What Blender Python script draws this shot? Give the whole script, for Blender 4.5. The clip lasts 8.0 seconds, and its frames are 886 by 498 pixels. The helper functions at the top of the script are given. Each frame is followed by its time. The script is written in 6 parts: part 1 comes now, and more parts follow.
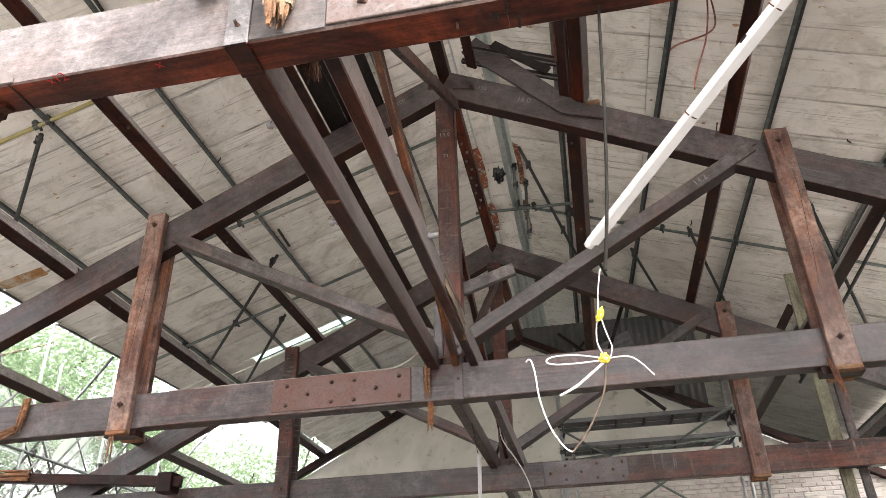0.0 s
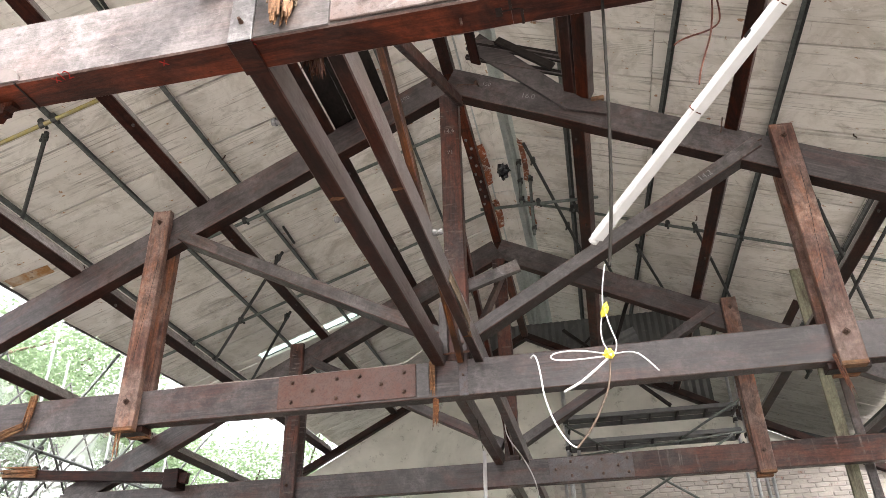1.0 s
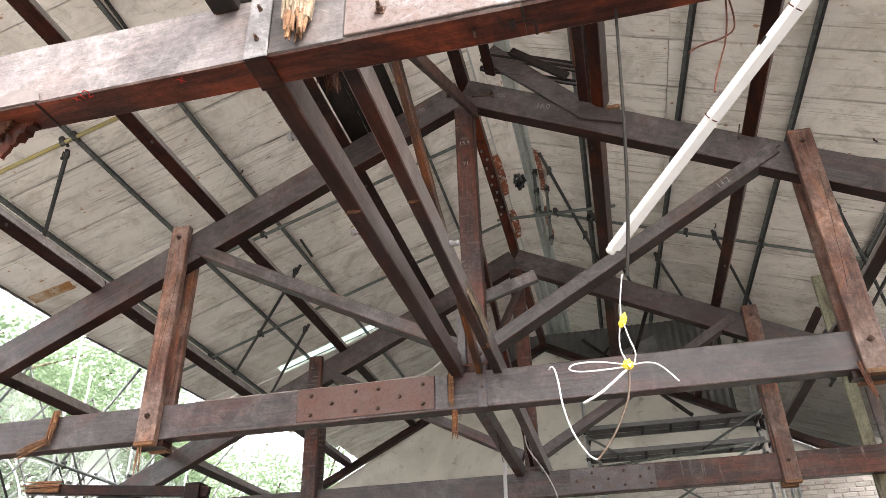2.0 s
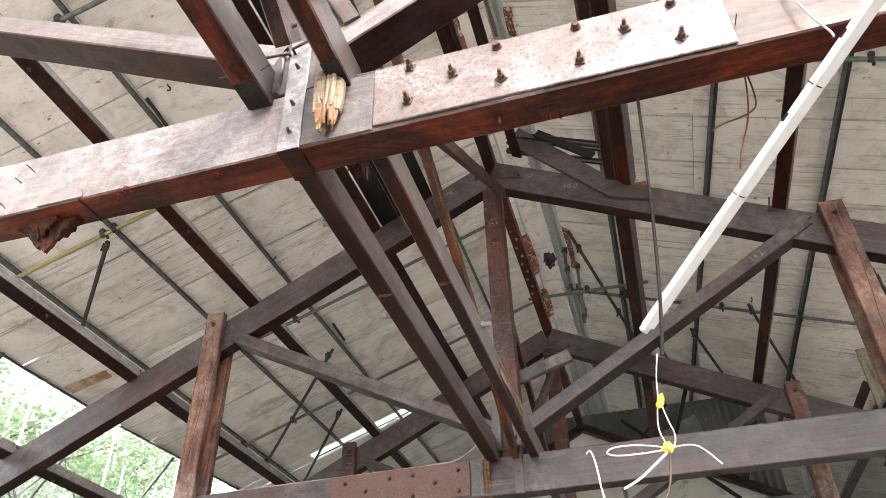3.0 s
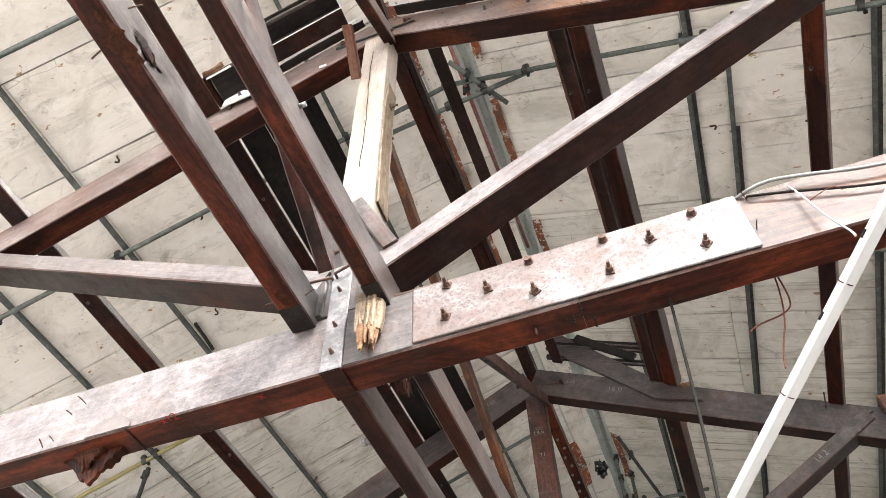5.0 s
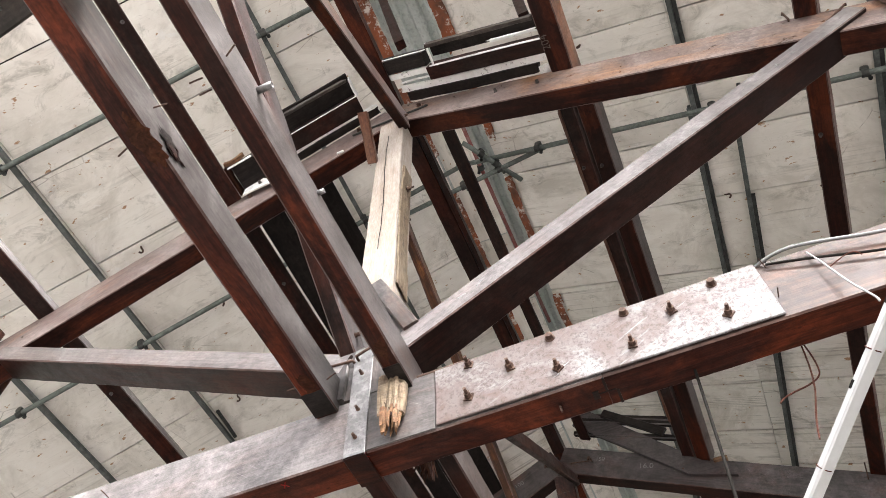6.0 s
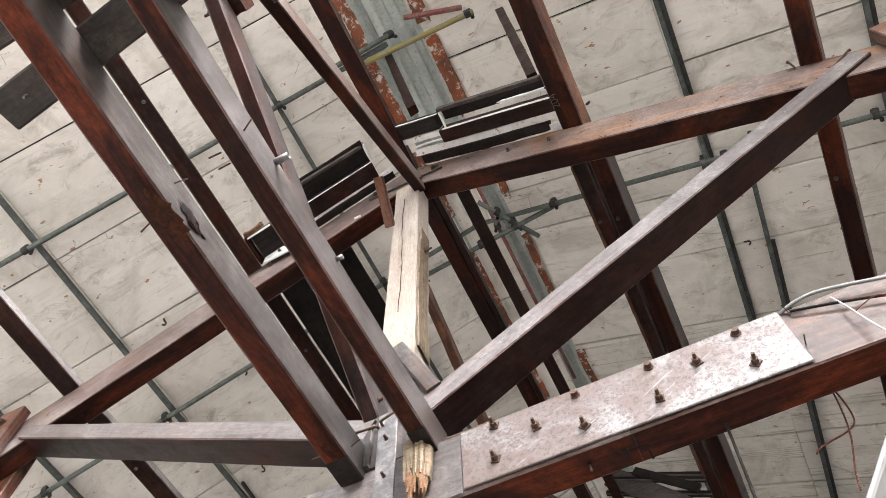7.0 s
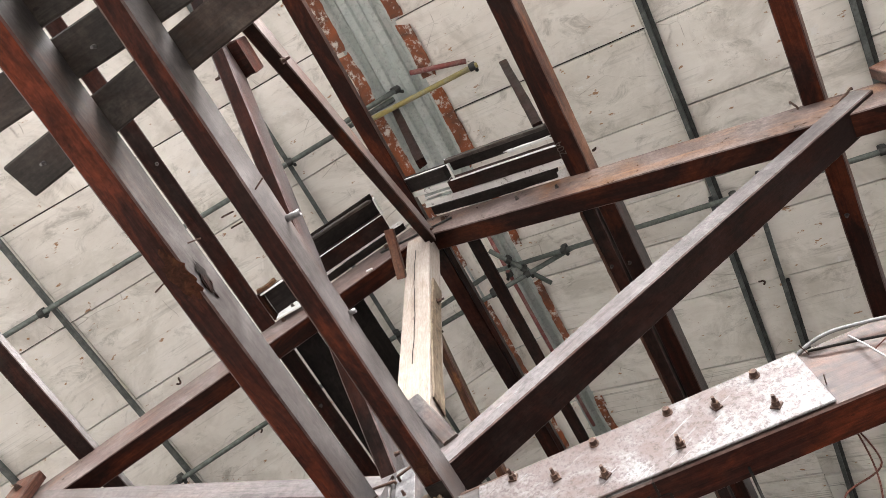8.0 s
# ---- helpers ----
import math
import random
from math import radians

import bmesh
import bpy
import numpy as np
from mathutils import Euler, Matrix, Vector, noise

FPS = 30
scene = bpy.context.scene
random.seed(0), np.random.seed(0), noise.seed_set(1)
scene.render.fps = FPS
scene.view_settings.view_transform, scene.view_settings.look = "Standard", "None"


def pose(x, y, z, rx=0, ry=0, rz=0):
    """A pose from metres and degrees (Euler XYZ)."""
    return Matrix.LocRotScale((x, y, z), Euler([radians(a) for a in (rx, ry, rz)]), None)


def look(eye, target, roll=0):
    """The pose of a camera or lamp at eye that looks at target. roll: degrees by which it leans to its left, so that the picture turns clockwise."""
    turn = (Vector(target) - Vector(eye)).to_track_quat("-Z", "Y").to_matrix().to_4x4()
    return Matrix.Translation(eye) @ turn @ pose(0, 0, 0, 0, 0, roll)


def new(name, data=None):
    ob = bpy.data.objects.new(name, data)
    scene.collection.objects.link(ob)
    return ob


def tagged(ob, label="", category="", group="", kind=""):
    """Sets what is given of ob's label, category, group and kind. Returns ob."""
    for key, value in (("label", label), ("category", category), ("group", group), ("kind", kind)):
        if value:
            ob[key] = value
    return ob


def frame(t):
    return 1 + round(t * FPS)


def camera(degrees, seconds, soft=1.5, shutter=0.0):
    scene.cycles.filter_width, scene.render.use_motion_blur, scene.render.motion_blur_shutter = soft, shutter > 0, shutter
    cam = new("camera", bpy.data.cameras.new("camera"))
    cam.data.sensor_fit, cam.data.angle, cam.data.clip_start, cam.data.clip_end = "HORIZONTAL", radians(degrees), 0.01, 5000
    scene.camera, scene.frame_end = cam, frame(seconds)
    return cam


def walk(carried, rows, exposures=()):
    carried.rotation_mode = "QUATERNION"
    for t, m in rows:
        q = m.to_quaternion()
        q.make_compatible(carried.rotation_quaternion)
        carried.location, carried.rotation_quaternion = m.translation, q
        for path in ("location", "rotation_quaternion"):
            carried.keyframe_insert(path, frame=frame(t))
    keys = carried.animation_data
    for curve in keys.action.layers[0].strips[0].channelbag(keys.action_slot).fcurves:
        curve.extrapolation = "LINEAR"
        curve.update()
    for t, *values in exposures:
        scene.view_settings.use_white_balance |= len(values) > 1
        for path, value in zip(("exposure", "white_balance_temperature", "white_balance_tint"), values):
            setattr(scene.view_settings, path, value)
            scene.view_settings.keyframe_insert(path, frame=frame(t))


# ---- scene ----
cam = camera(61.8, 8.0, soft=0.75)
PATH = [
    (0, 0.9500, 0.0000, 1.6000, 119.534, 1.562, 11.337),
    (0.5, 0.9517, -0.0006, 1.6001, 119.415, 1.543, 11.599),
    (1, 0.9515, -0.0004, 1.5984, 119.287, 1.539, 11.752),
    (2.5, 0.9568, -0.0016, 1.6024, 122.256, 1.537, 14.605),
    (3, 0.9594, -0.0125, 1.6020, 126.459, 1.425, 16.090),
    (3.5, 0.9626, -0.0230, 1.5999, 130.632, 1.372, 17.455),
    (4, 0.9661, -0.0321, 1.5969, 134.691, 1.332, 18.433),
    (4.5, 0.9700, -0.0409, 1.5947, 138.534, 1.280, 19.320),
    (5, 0.9727, -0.0494, 1.5925, 142.562, 1.259, 20.200),
    (6.5, 0.9838, -0.0659, 1.5817, 150.941, 1.130, 24.261),
    (7, 0.9866, -0.0683, 1.5793, 153.249, 1.073, 25.673),
    (7.5, 0.9907, -0.0727, 1.5766, 155.399, 1.037, 26.899),
    (8, 0.9920, -0.0736, 1.5725, 157.126, 1.015, 27.780),
]
walk(cam, [(t, pose(x, y, z, rx, ry, rz)) for t, x, y, z, rx, ry, rz in PATH],
     exposures=[(0.0, 3.37, 6600, 13), (1.0, 3.37, 6600, 13), (2.5, 3.38, 6560, 13), (3.5, 3.45, 6500, 11), (4.5, 3.49, 6450, 11), (5.0, 3.44, 6420, 10), (6.5, 2.92, 6340, 11), (8.0, 2.92, 6340, 11)])

# ---- light ----
world = bpy.data.worlds.new("overcast_sky")
scene.world = world
world.use_nodes = True
wn = world.node_tree.nodes
sky = wn.new("ShaderNodeTexSky")
sky.sky_type = "NISHITA"
sky.sun_disc = False
sky.sun_elevation = radians(44)
sky.sun_rotation = radians(138)
sky.air_density, sky.dust_density, sky.ozone_density = 1.0, 6.0, 0.6
wn["Background"].inputs["Strength"].default_value = 0.135
# the grey cloud cover takes most of the blue out of the sky
hsv = wn.new("ShaderNodeHueSaturation")
hsv.inputs["Saturation"].default_value = 0.18
world.node_tree.links.new(sky.outputs[0], hsv.inputs["Color"])
world.node_tree.links.new(hsv.outputs[0], wn["Background"].inputs["Color"])

sun_data = bpy.data.lights.new("sun", "SUN")
sun_data.energy, sun_data.angle, sun_data.color = 1.4, radians(22), (1.0, 0.97, 0.93)
sun = new("sun", sun_data)
sun.matrix_world = look((6.2, -7.0, 9.0), (0, 0, 0))

# ---- materials ----


def material(name):
    m = bpy.data.materials.new(name)
    m.use_nodes = True
    nt = m.node_tree
    return m, nt, nt.nodes["Principled BSDF"]


def coords(nt, scale, spin=False):
    """Object coordinates, shifted for each object, scaled."""
    tc = nt.nodes.new("ShaderNodeTexCoord")
    info = nt.nodes.new("ShaderNodeObjectInfo")
    mul = nt.nodes.new("ShaderNodeMath")
    mul.operation, mul.inputs[1].default_value = "MULTIPLY", 53.0
    add = nt.nodes.new("ShaderNodeVectorMath")
    mp = nt.nodes.new("ShaderNodeMapping")
    mp.inputs["Scale"].default_value = scale
    nt.links.new(info.outputs["Random"], mul.inputs[0])
    nt.links.new(tc.outputs["Object"], add.inputs[0])
    nt.links.new(mul.outputs[0], add.inputs[1])
    nt.links.new(add.outputs[0], mp.inputs["Vector"])
    return mp.outputs[0]


def tex_noise(nt, vec, scale, detail=5.0, rough=0.6, distort=0.0):
    n = nt.nodes.new("ShaderNodeTexNoise")
    n.inputs["Scale"].default_value, n.inputs["Detail"].default_value = scale, detail
    n.inputs["Roughness"].default_value, n.inputs["Distortion"].default_value = rough, distort
    nt.links.new(vec, n.inputs["Vector"])
    return n.outputs["Fac"]


def ramp(nt, fac, stops):
    r = nt.nodes.new("ShaderNodeValToRGB")
    els = r.color_ramp.elements
    while len(els) < len(stops):
        els.new(0.5)
    for e, (p, c) in zip(els, stops):
        e.position, e.color = p, (*c, 1) if len(c) == 3 else c
    nt.links.new(fac, r.inputs["Fac"])
    return r.outputs["Color"]


def mix(nt, fac, a, b, mode="MIX"):
    x = nt.nodes.new("ShaderNodeMix")
    x.data_type, x.blend_type = "RGBA", mode
    for sock, val in ((x.inputs[0], fac), (x.inputs[6], a), (x.inputs[7], b)):
        if hasattr(val, "links"):
            nt.links.new(val, sock)
        elif isinstance(val, tuple):
            sock.default_value = (*val, 1)
        else:
            sock.default_value = val
    return x.outputs[2]


def grey(v):
    return (v, v, v)


def bumped(nt, bsdf, height, strength, distance=0.01):
    b = nt.nodes.new("ShaderNodeBump")
    b.inputs["Strength"].default_value, b.inputs["Distance"].default_value = strength, distance
    nt.links.new(height, b.inputs["Height"])
    nt.links.new(b.outputs[0], bsdf.inputs["Normal"])


def product(nt, a, b):
    m = nt.nodes.new("ShaderNodeMath")
    m.operation = "MULTIPLY"
    for sock, val in ((m.inputs[0], a), (m.inputs[1], b)):
        if hasattr(val, "links"):
            nt.links.new(val, sock)
        else:
            sock.default_value = val
    return m.outputs[0]


def turned(nt, scale, angle):
    """Object coordinates turned about the local y axis before they are scaled, for slanting marks."""
    mp = nt.nodes.new("ShaderNodeMapping")
    mp.inputs["Rotation"].default_value = (0, angle, 0)
    nt.links.new(coords(nt, (1, 1, 1)), mp.inputs["Vector"])
    sc = nt.nodes.new("ShaderNodeMapping")
    sc.inputs["Scale"].default_value = scale
    nt.links.new(mp.outputs[0], sc.inputs["Vector"])
    return sc.outputs[0]


def wood(name, dark, mid, light, dust, dust_amount, rough=(0.3, 0.55), grain=26.0, bump=0.35, patch=None, patch_at=0.5, scratch=0.0, drip=0.0, specks=0.5, gloss=0.3, soil=0.7, mottle=1.0):
    """Timber with its grain along the local x axis: stained grain, patches of another tone, dust, rub marks, slanting scratches, runs and knots."""
    m, nt, bsdf = material(name)
    v = coords(nt, (1, 1, 1))
    g = tex_noise(nt, coords(nt, (0.9, grain, grain)), 1.6, 6, 0.7, 0.6)
    fine = tex_noise(nt, coords(nt, (9, 90, 90)), 2.0, 4, 0.75)
    dirt = tex_noise(nt, v, 38.0, 6, 0.8)
    big = tex_noise(nt, v, 1.7, 5, 0.65, 0.5)
    broad = tex_noise(nt, coords(nt, (0.8, 2.2, 2.2)), 1.5, 6, 0.7, 0.8)
    spots = tex_noise(nt, v, 9.0, 7, 0.78, 0.3)
    base = ramp(nt, g, [(0.28, dark), (0.5, mid), (0.74, light)])
    base = mix(nt, ramp(nt, big, [(0.36, grey(0)), (0.66, grey(1))]), base, ramp(nt, fine, [(0.3, dark), (0.75, mid)]))
    if patch:
        streaky = mix(nt, ramp(nt, g, [(0.3, grey(0)), (0.7, grey(1))]), tuple(c * 0.35 for c in patch), patch)
        base = mix(nt, ramp(nt, broad, [(patch_at - 0.05, grey(0)), (patch_at + 0.09, grey(0.9))]), base, streaky)
    dusty = mix(nt, 0.6, ramp(nt, big, [(0.4, grey(0)), (0.62, grey(1))]), ramp(nt, spots, [(0.42, grey(0)), (0.62, grey(1))]), "MULTIPLY")
    col = mix(nt, product(nt, dusty, dust_amount), base, dust)
    # dark grime in blotches and small dark knots or nail holes
    grime = tex_noise(nt, coords(nt, (1.3, 3, 3)), 2.3, 7, 0.74, 0.6)
    col = mix(nt, ramp(nt, grime, [(0.52, grey(0)), (0.68, grey(soil))]), col, dark)
    hole = tex_noise(nt, coords(nt, (1, 2, 2)), 17.0, 2, 0.4)
    col = mix(nt, ramp(nt, hole, [(0.73, grey(0)), (0.76, grey(specks))]), col, tuple(c * 0.5 for c in dark))
    if scratch:
        marks = tex_noise(nt, turned(nt, (170, 1, 7), 0.9), 1.0, 3, 0.6)
        marks2 = tex_noise(nt, turned(nt, (6, 1, 190), 0.2), 1.0, 3, 0.6)
        where = ramp(nt, big, [(0.44, grey(0)), (0.6, grey(scratch))])
        col = mix(nt, product(nt, ramp(nt, marks, [(0.67, grey(0)), (0.76, grey(0.7))]), where), col, tuple(min(0.6, c * 1.7) for c in dust))
        col = mix(nt, product(nt, ramp(nt, marks2, [(0.67, grey(0)), (0.76, grey(0.7))]), where), col, tuple(min(0.6, c * 1.5) for c in dust))
    col = mix(nt, 1.0, col, ramp(nt, fine, [(0.3, grey(0.85)), (0.5, grey(1.0)), (0.7, grey(1.12))]), "MULTIPLY")
    col = mix(nt, 1.0, col, ramp(nt, dirt, [(0.34, grey(1 - 0.3 * mottle)), (0.5, grey(1.0)), (0.66, grey(1 + 0.25 * mottle))]), "MULTIPLY")
    col = mix(nt, 1.0, col, ramp(nt, spots, [(0.32, grey(1 - 0.3 * mottle)), (0.5, grey(1.0)), (0.7, grey(1 + 0.2 * mottle))]), "MULTIPLY")
    if drip:
        runs = tex_noise(nt, coords(nt, (26, 3, 1.1)), 1.0, 4, 0.6)
        col = mix(nt, product(nt, ramp(nt, runs, [(0.58, grey(0)), (0.68, grey(1))]), ramp(nt, broad, [(0.4, grey(drip)), (0.56, grey(0))])), col, tuple(min(0.6, c * 1.6) for c in dust))
    nt.links.new(col, bsdf.inputs["Base Color"])
    rg = ramp(nt, spots, [(0.35, grey(rough[0])), (0.7, grey(rough[1]))])
    nt.links.new(rg, bsdf.inputs["Roughness"])
    bsdf.inputs["Specular IOR Level"].default_value = gloss
    h = mix(nt, 0.4, mix(nt, 0.45, g, fine), spots)
    bumped(nt, bsdf, h, bump, 0.006)
    return m


RED = (0.16, 0.033, 0.0125)
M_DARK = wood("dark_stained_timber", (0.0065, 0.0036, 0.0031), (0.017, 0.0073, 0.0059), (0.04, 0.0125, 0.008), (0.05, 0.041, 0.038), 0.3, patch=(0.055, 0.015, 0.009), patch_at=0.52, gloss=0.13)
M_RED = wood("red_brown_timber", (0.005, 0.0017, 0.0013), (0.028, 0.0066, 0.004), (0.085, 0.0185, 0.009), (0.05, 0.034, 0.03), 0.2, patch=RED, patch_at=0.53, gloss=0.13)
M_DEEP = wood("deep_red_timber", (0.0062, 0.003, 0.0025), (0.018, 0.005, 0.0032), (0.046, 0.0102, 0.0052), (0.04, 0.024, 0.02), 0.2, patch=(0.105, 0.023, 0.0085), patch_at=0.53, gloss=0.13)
M_GREYED = wood("grey_worn_timber", (0.017, 0.014, 0.013), (0.048, 0.041, 0.039), (0.1, 0.087, 0.083), (0.18, 0.165, 0.16), 0.6, patch=(0.1, 0.05, 0.034), patch_at=0.56, scratch=0.9, rough=(0.32, 0.55), gloss=0.38)
M_BLACK = wood("blackened_boards", (0.0075, 0.006, 0.0056), (0.0165, 0.013, 0.012), (0.033, 0.026, 0.0235), (0.035, 0.029, 0.027), 0.35, gloss=0.12)
M_ROT = wood("rotten_timber", (0.03, 0.01, 0.005), (0.16, 0.06, 0.022), (0.42, 0.22, 0.1), (0.36, 0.27, 0.17), 0.4, (0.7, 0.95), 30, 1.0)
# side-face colours raised to paint a pale sheen over dry, rubbed wood
M_DRY_SHEEN = wood("dry_greyed_sheen_timber", (0.033, 0.026, 0.0245), (0.112, 0.095, 0.092), (0.22, 0.193, 0.188), (0.32, 0.298, 0.293), 0.5, (0.28, 0.5), 34, 0.5, (0.155, 0.112, 0.1), 0.55, 0.45, gloss=0.5, soil=0.4)
M_RUBBED_SHEEN = wood("rubbed_red_sheen_timber", (0.03, 0.018, 0.0155), (0.125, 0.083, 0.073), (0.225, 0.16, 0.143), (0.33, 0.285, 0.275), 0.75, (0.27, 0.5), 30, 0.35, (0.3, 0.13, 0.065), 0.59, 0.7, gloss=0.5, soil=0.3)
M_ORANGE_SHEEN = wood("worn_orange_sheen_timber", (0.03, 0.016, 0.012), (0.12, 0.075, 0.062), (0.22, 0.15, 0.13), (0.31, 0.26, 0.245), 0.7, (0.25, 0.48), 30, 0.35, (0.36, 0.16, 0.058), 0.53, 0.7, gloss=0.5, soil=0.35)
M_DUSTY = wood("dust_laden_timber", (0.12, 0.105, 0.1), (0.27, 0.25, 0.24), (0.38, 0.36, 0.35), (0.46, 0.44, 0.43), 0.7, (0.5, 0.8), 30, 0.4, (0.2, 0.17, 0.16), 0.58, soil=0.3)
M_RUBBED = wood("rubbed_tie_end", (0.011, 0.006, 0.0048), (0.05, 0.029, 0.0235), (0.1, 0.06, 0.047), (0.15, 0.118, 0.108), 0.5, (0.36, 0.6), 30, 0.35, (0.17, 0.07, 0.035), 0.55, 0.5, soil=0.4)
M_PLANK = wood("stained_grey_plank", (0.008, 0.0058, 0.0046), (0.033, 0.026, 0.022), (0.062, 0.05, 0.043), (0.12, 0.103, 0.092), 0.5, (0.5, 0.7), 30, 0.4, (0.045, 0.022, 0.013), 0.5, 0.4)
# base colour lifted: a grey sheen is painted in along with the dust
M_DUSK_SHEEN = wood("dusty_dark_sheen_timber", (0.01, 0.0074, 0.007), (0.043, 0.0345, 0.034), (0.088, 0.074, 0.072), (0.15, 0.134, 0.132), 0.5, (0.3, 0.55), 30, 0.4, (0.085, 0.034, 0.026), 0.55, 0.7, gloss=0.45)
M_DUSKRED = wood("dusty_red_timber", (0.007, 0.0036, 0.003), (0.03, 0.0145, 0.012), (0.075, 0.036, 0.028), (0.11, 0.09, 0.085), 0.5, (0.36, 0.62), 30, 0.4, (0.13, 0.037, 0.019), 0.48, 0.4, 0.8)
M_HANGER = wood("worn_hanger_timber", (0.014, 0.0052, 0.0036), (0.095, 0.04, 0.027), (0.22, 0.112, 0.08), (0.34, 0.25, 0.21), 0.6, (0.35, 0.65), 26, 0.6, (0.32, 0.115, 0.045), 0.54, 0.5)
M_PALEROT = wood("pale_splintered_timber", (0.045, 0.024, 0.013), (0.2, 0.15, 0.1), (0.33, 0.275, 0.21), (0.3, 0.25, 0.19), 0.4, (0.7, 0.95), 40, 1.0, (0.2, 0.075, 0.025), 0.6)
M_NEW = wood("new_pale_timber", (0.22, 0.165, 0.125), (0.37, 0.325, 0.285), (0.46, 0.415, 0.375), (0.4, 0.35, 0.31), 0.3, (0.5, 0.75), 16, 0.15, patch=(0.36, 0.26, 0.18), patch_at=0.6, soil=0.15, mottle=0.25)
M_ORANGE = wood("freshly_cut_timber", (0.025, 0.008, 0.0045), (0.1, 0.032, 0.015), (0.24, 0.09, 0.04), (0.2, 0.125, 0.09), 0.45, (0.4, 0.7), 24, 0.4)
# orange-brown brace; the bright amber paints its lit edge into the colour
M_AMBER = wood("amber_lit_edge_timber", (0.012, 0.005, 0.003), (0.11, 0.035, 0.01), (0.42, 0.19, 0.05), (0.05, 0.03, 0.02), 0.3, (0.3, 0.55), 22, 0.35, patch=(0.03, 0.012, 0.008), patch_at=0.52)
M_BROWNROT = wood("brown_decayed_timber", (0.008, 0.003, 0.0018), (0.045, 0.014, 0.0065), (0.11, 0.04, 0.016), (0.05, 0.03, 0.02), 0.3, (0.5, 0.8), 20, 0.6, gloss=0.1)
M_GREEN = wood("mossy_painted_plank", (0.14, 0.14, 0.09), (0.27, 0.27, 0.19), (0.38, 0.37, 0.28), (0.13, 0.11, 0.08), 0.5, (0.6, 0.9), patch=(0.09, 0.07, 0.045), patch_at=0.55)
M_ARRIS = wood("rubbed_arris", (0.02, 0.008, 0.006), (0.075, 0.034, 0.026), (0.16, 0.1, 0.085), (0.2, 0.16, 0.15), 0.6, (0.4, 0.65), 8, 0.4)


def metal(name, base, worn, metallic, rough, scale=14.0):
    m, nt, bsdf = material(name)
    v = coords(nt, (1, 1, 1))
    a, b = tex_noise(nt, v, scale, 7, 0.72, 0.3), tex_noise(nt, v, scale * 6, 4, 0.6)
    col = mix(nt, ramp(nt, a, [(0.45, grey(0)), (0.6, grey(1))]), base, worn)
    col = mix(nt, ramp(nt, b, [(0.5, grey(0)), (0.75, grey(0.6))]), col, tuple(c * 0.5 for c in base))
    nt.links.new(col, bsdf.inputs["Base Color"])
    bsdf.inputs["Metallic"].default_value = metallic
    nt.links.new(ramp(nt, a, [(0.3, grey(rough)), (0.7, grey(min(1, rough + 0.3)))]), bsdf.inputs["Roughness"])
    bumped(nt, bsdf, b, 0.25, 0.003)
    return m


def scuffed_plate(name, paint, rust, bare, cover):
    """Old paint on steel: rusty bloom, fine pale scuffs gathered in patches and long scrapes."""
    m, nt, bsdf = material(name)
    v = coords(nt, (1, 1, 1))
    a, b = tex_noise(nt, v, 1.7, 8, 0.68, 0.6), tex_noise(nt, v, 75, 6, 0.75)
    c = tex_noise(nt, v, 9, 7, 0.75, 0.4)
    scrape = tex_noise(nt, turned(nt, (5, 5, 60), 0.5), 1.0, 4, 0.65)
    col = mix(nt, ramp(nt, c, [(0.42, grey(0)), (0.62, grey(0.9))]), paint, rust)
    col = mix(nt, ramp(nt, b, [(0.4, grey(0.6)), (0.5, grey(0))]), col, tuple(x * 0.35 for x in rust))
    scuff = product(nt, ramp(nt, a, [(cover, grey(0)), (cover + 0.14, grey(1))]), ramp(nt, b, [(0.38, grey(0.1)), (0.6, grey(0.95))]))
    col = mix(nt, scuff, col, bare)
    col = mix(nt, product(nt, ramp(nt, scrape, [(0.6, grey(0)), (0.68, grey(0.8))]), ramp(nt, a, [(cover - 0.08, grey(0)), (cover + 0.05, grey(1))])), col, bare)
    nt.links.new(col, bsdf.inputs["Base Color"])
    bsdf.inputs["Metallic"].default_value = 0.15
    nt.links.new(ramp(nt, c, [(0.3, grey(0.36)), (0.7, grey(0.6))]), bsdf.inputs["Roughness"])
    bumped(nt, bsdf, b, 0.35, 0.003)
    return m


M_PLATE = scuffed_plate("weathered_painted_plate", (0.105, 0.083, 0.077), (0.08, 0.05, 0.042), (0.235, 0.238, 0.244), 0.47)
M_PLATE_RED = scuffed_plate("rusty_painted_plate", (0.085, 0.046, 0.037), (0.09, 0.035, 0.022), (0.13, 0.12, 0.12), 0.54)
M_PLATE_GREY = scuffed_plate("grey_painted_plate", (0.07, 0.066, 0.07), (0.075, 0.045, 0.038), (0.14, 0.135, 0.135), 0.55)
M_BOLT = metal("rusty_bolt_steel", (0.05, 0.026, 0.018), (0.12, 0.07, 0.05), 0.5, 0.5, 40.0)
M_WORN_BOLT = metal("worn_bolt_steel", (0.05, 0.042, 0.038), (0.12, 0.11, 0.105), 0.4, 0.5, 40.0)
M_STRAP = metal("bare_strap_iron", (0.15, 0.143, 0.142), (0.28, 0.27, 0.268), 0.4, 0.35, 20.0)
M_TUBE = metal("galvanised_tube", (0.1, 0.115, 0.105), (0.17, 0.19, 0.175), 0.35, 0.45, 16.0)
M_TUBE_DARK = metal("dirty_tube", (0.022, 0.023, 0.022), (0.06, 0.06, 0.056), 0.3, 0.5, 16.0)
M_TUBE_YELLOW = metal("yellow_painted_tube", (0.27, 0.22, 0.07), (0.26, 0.24, 0.15), 0.0, 0.5, 12.0)
M_TUBE_RED = metal("red_painted_tube", (0.2, 0.05, 0.045), (0.24, 0.14, 0.125), 0.0, 0.5, 12.0)
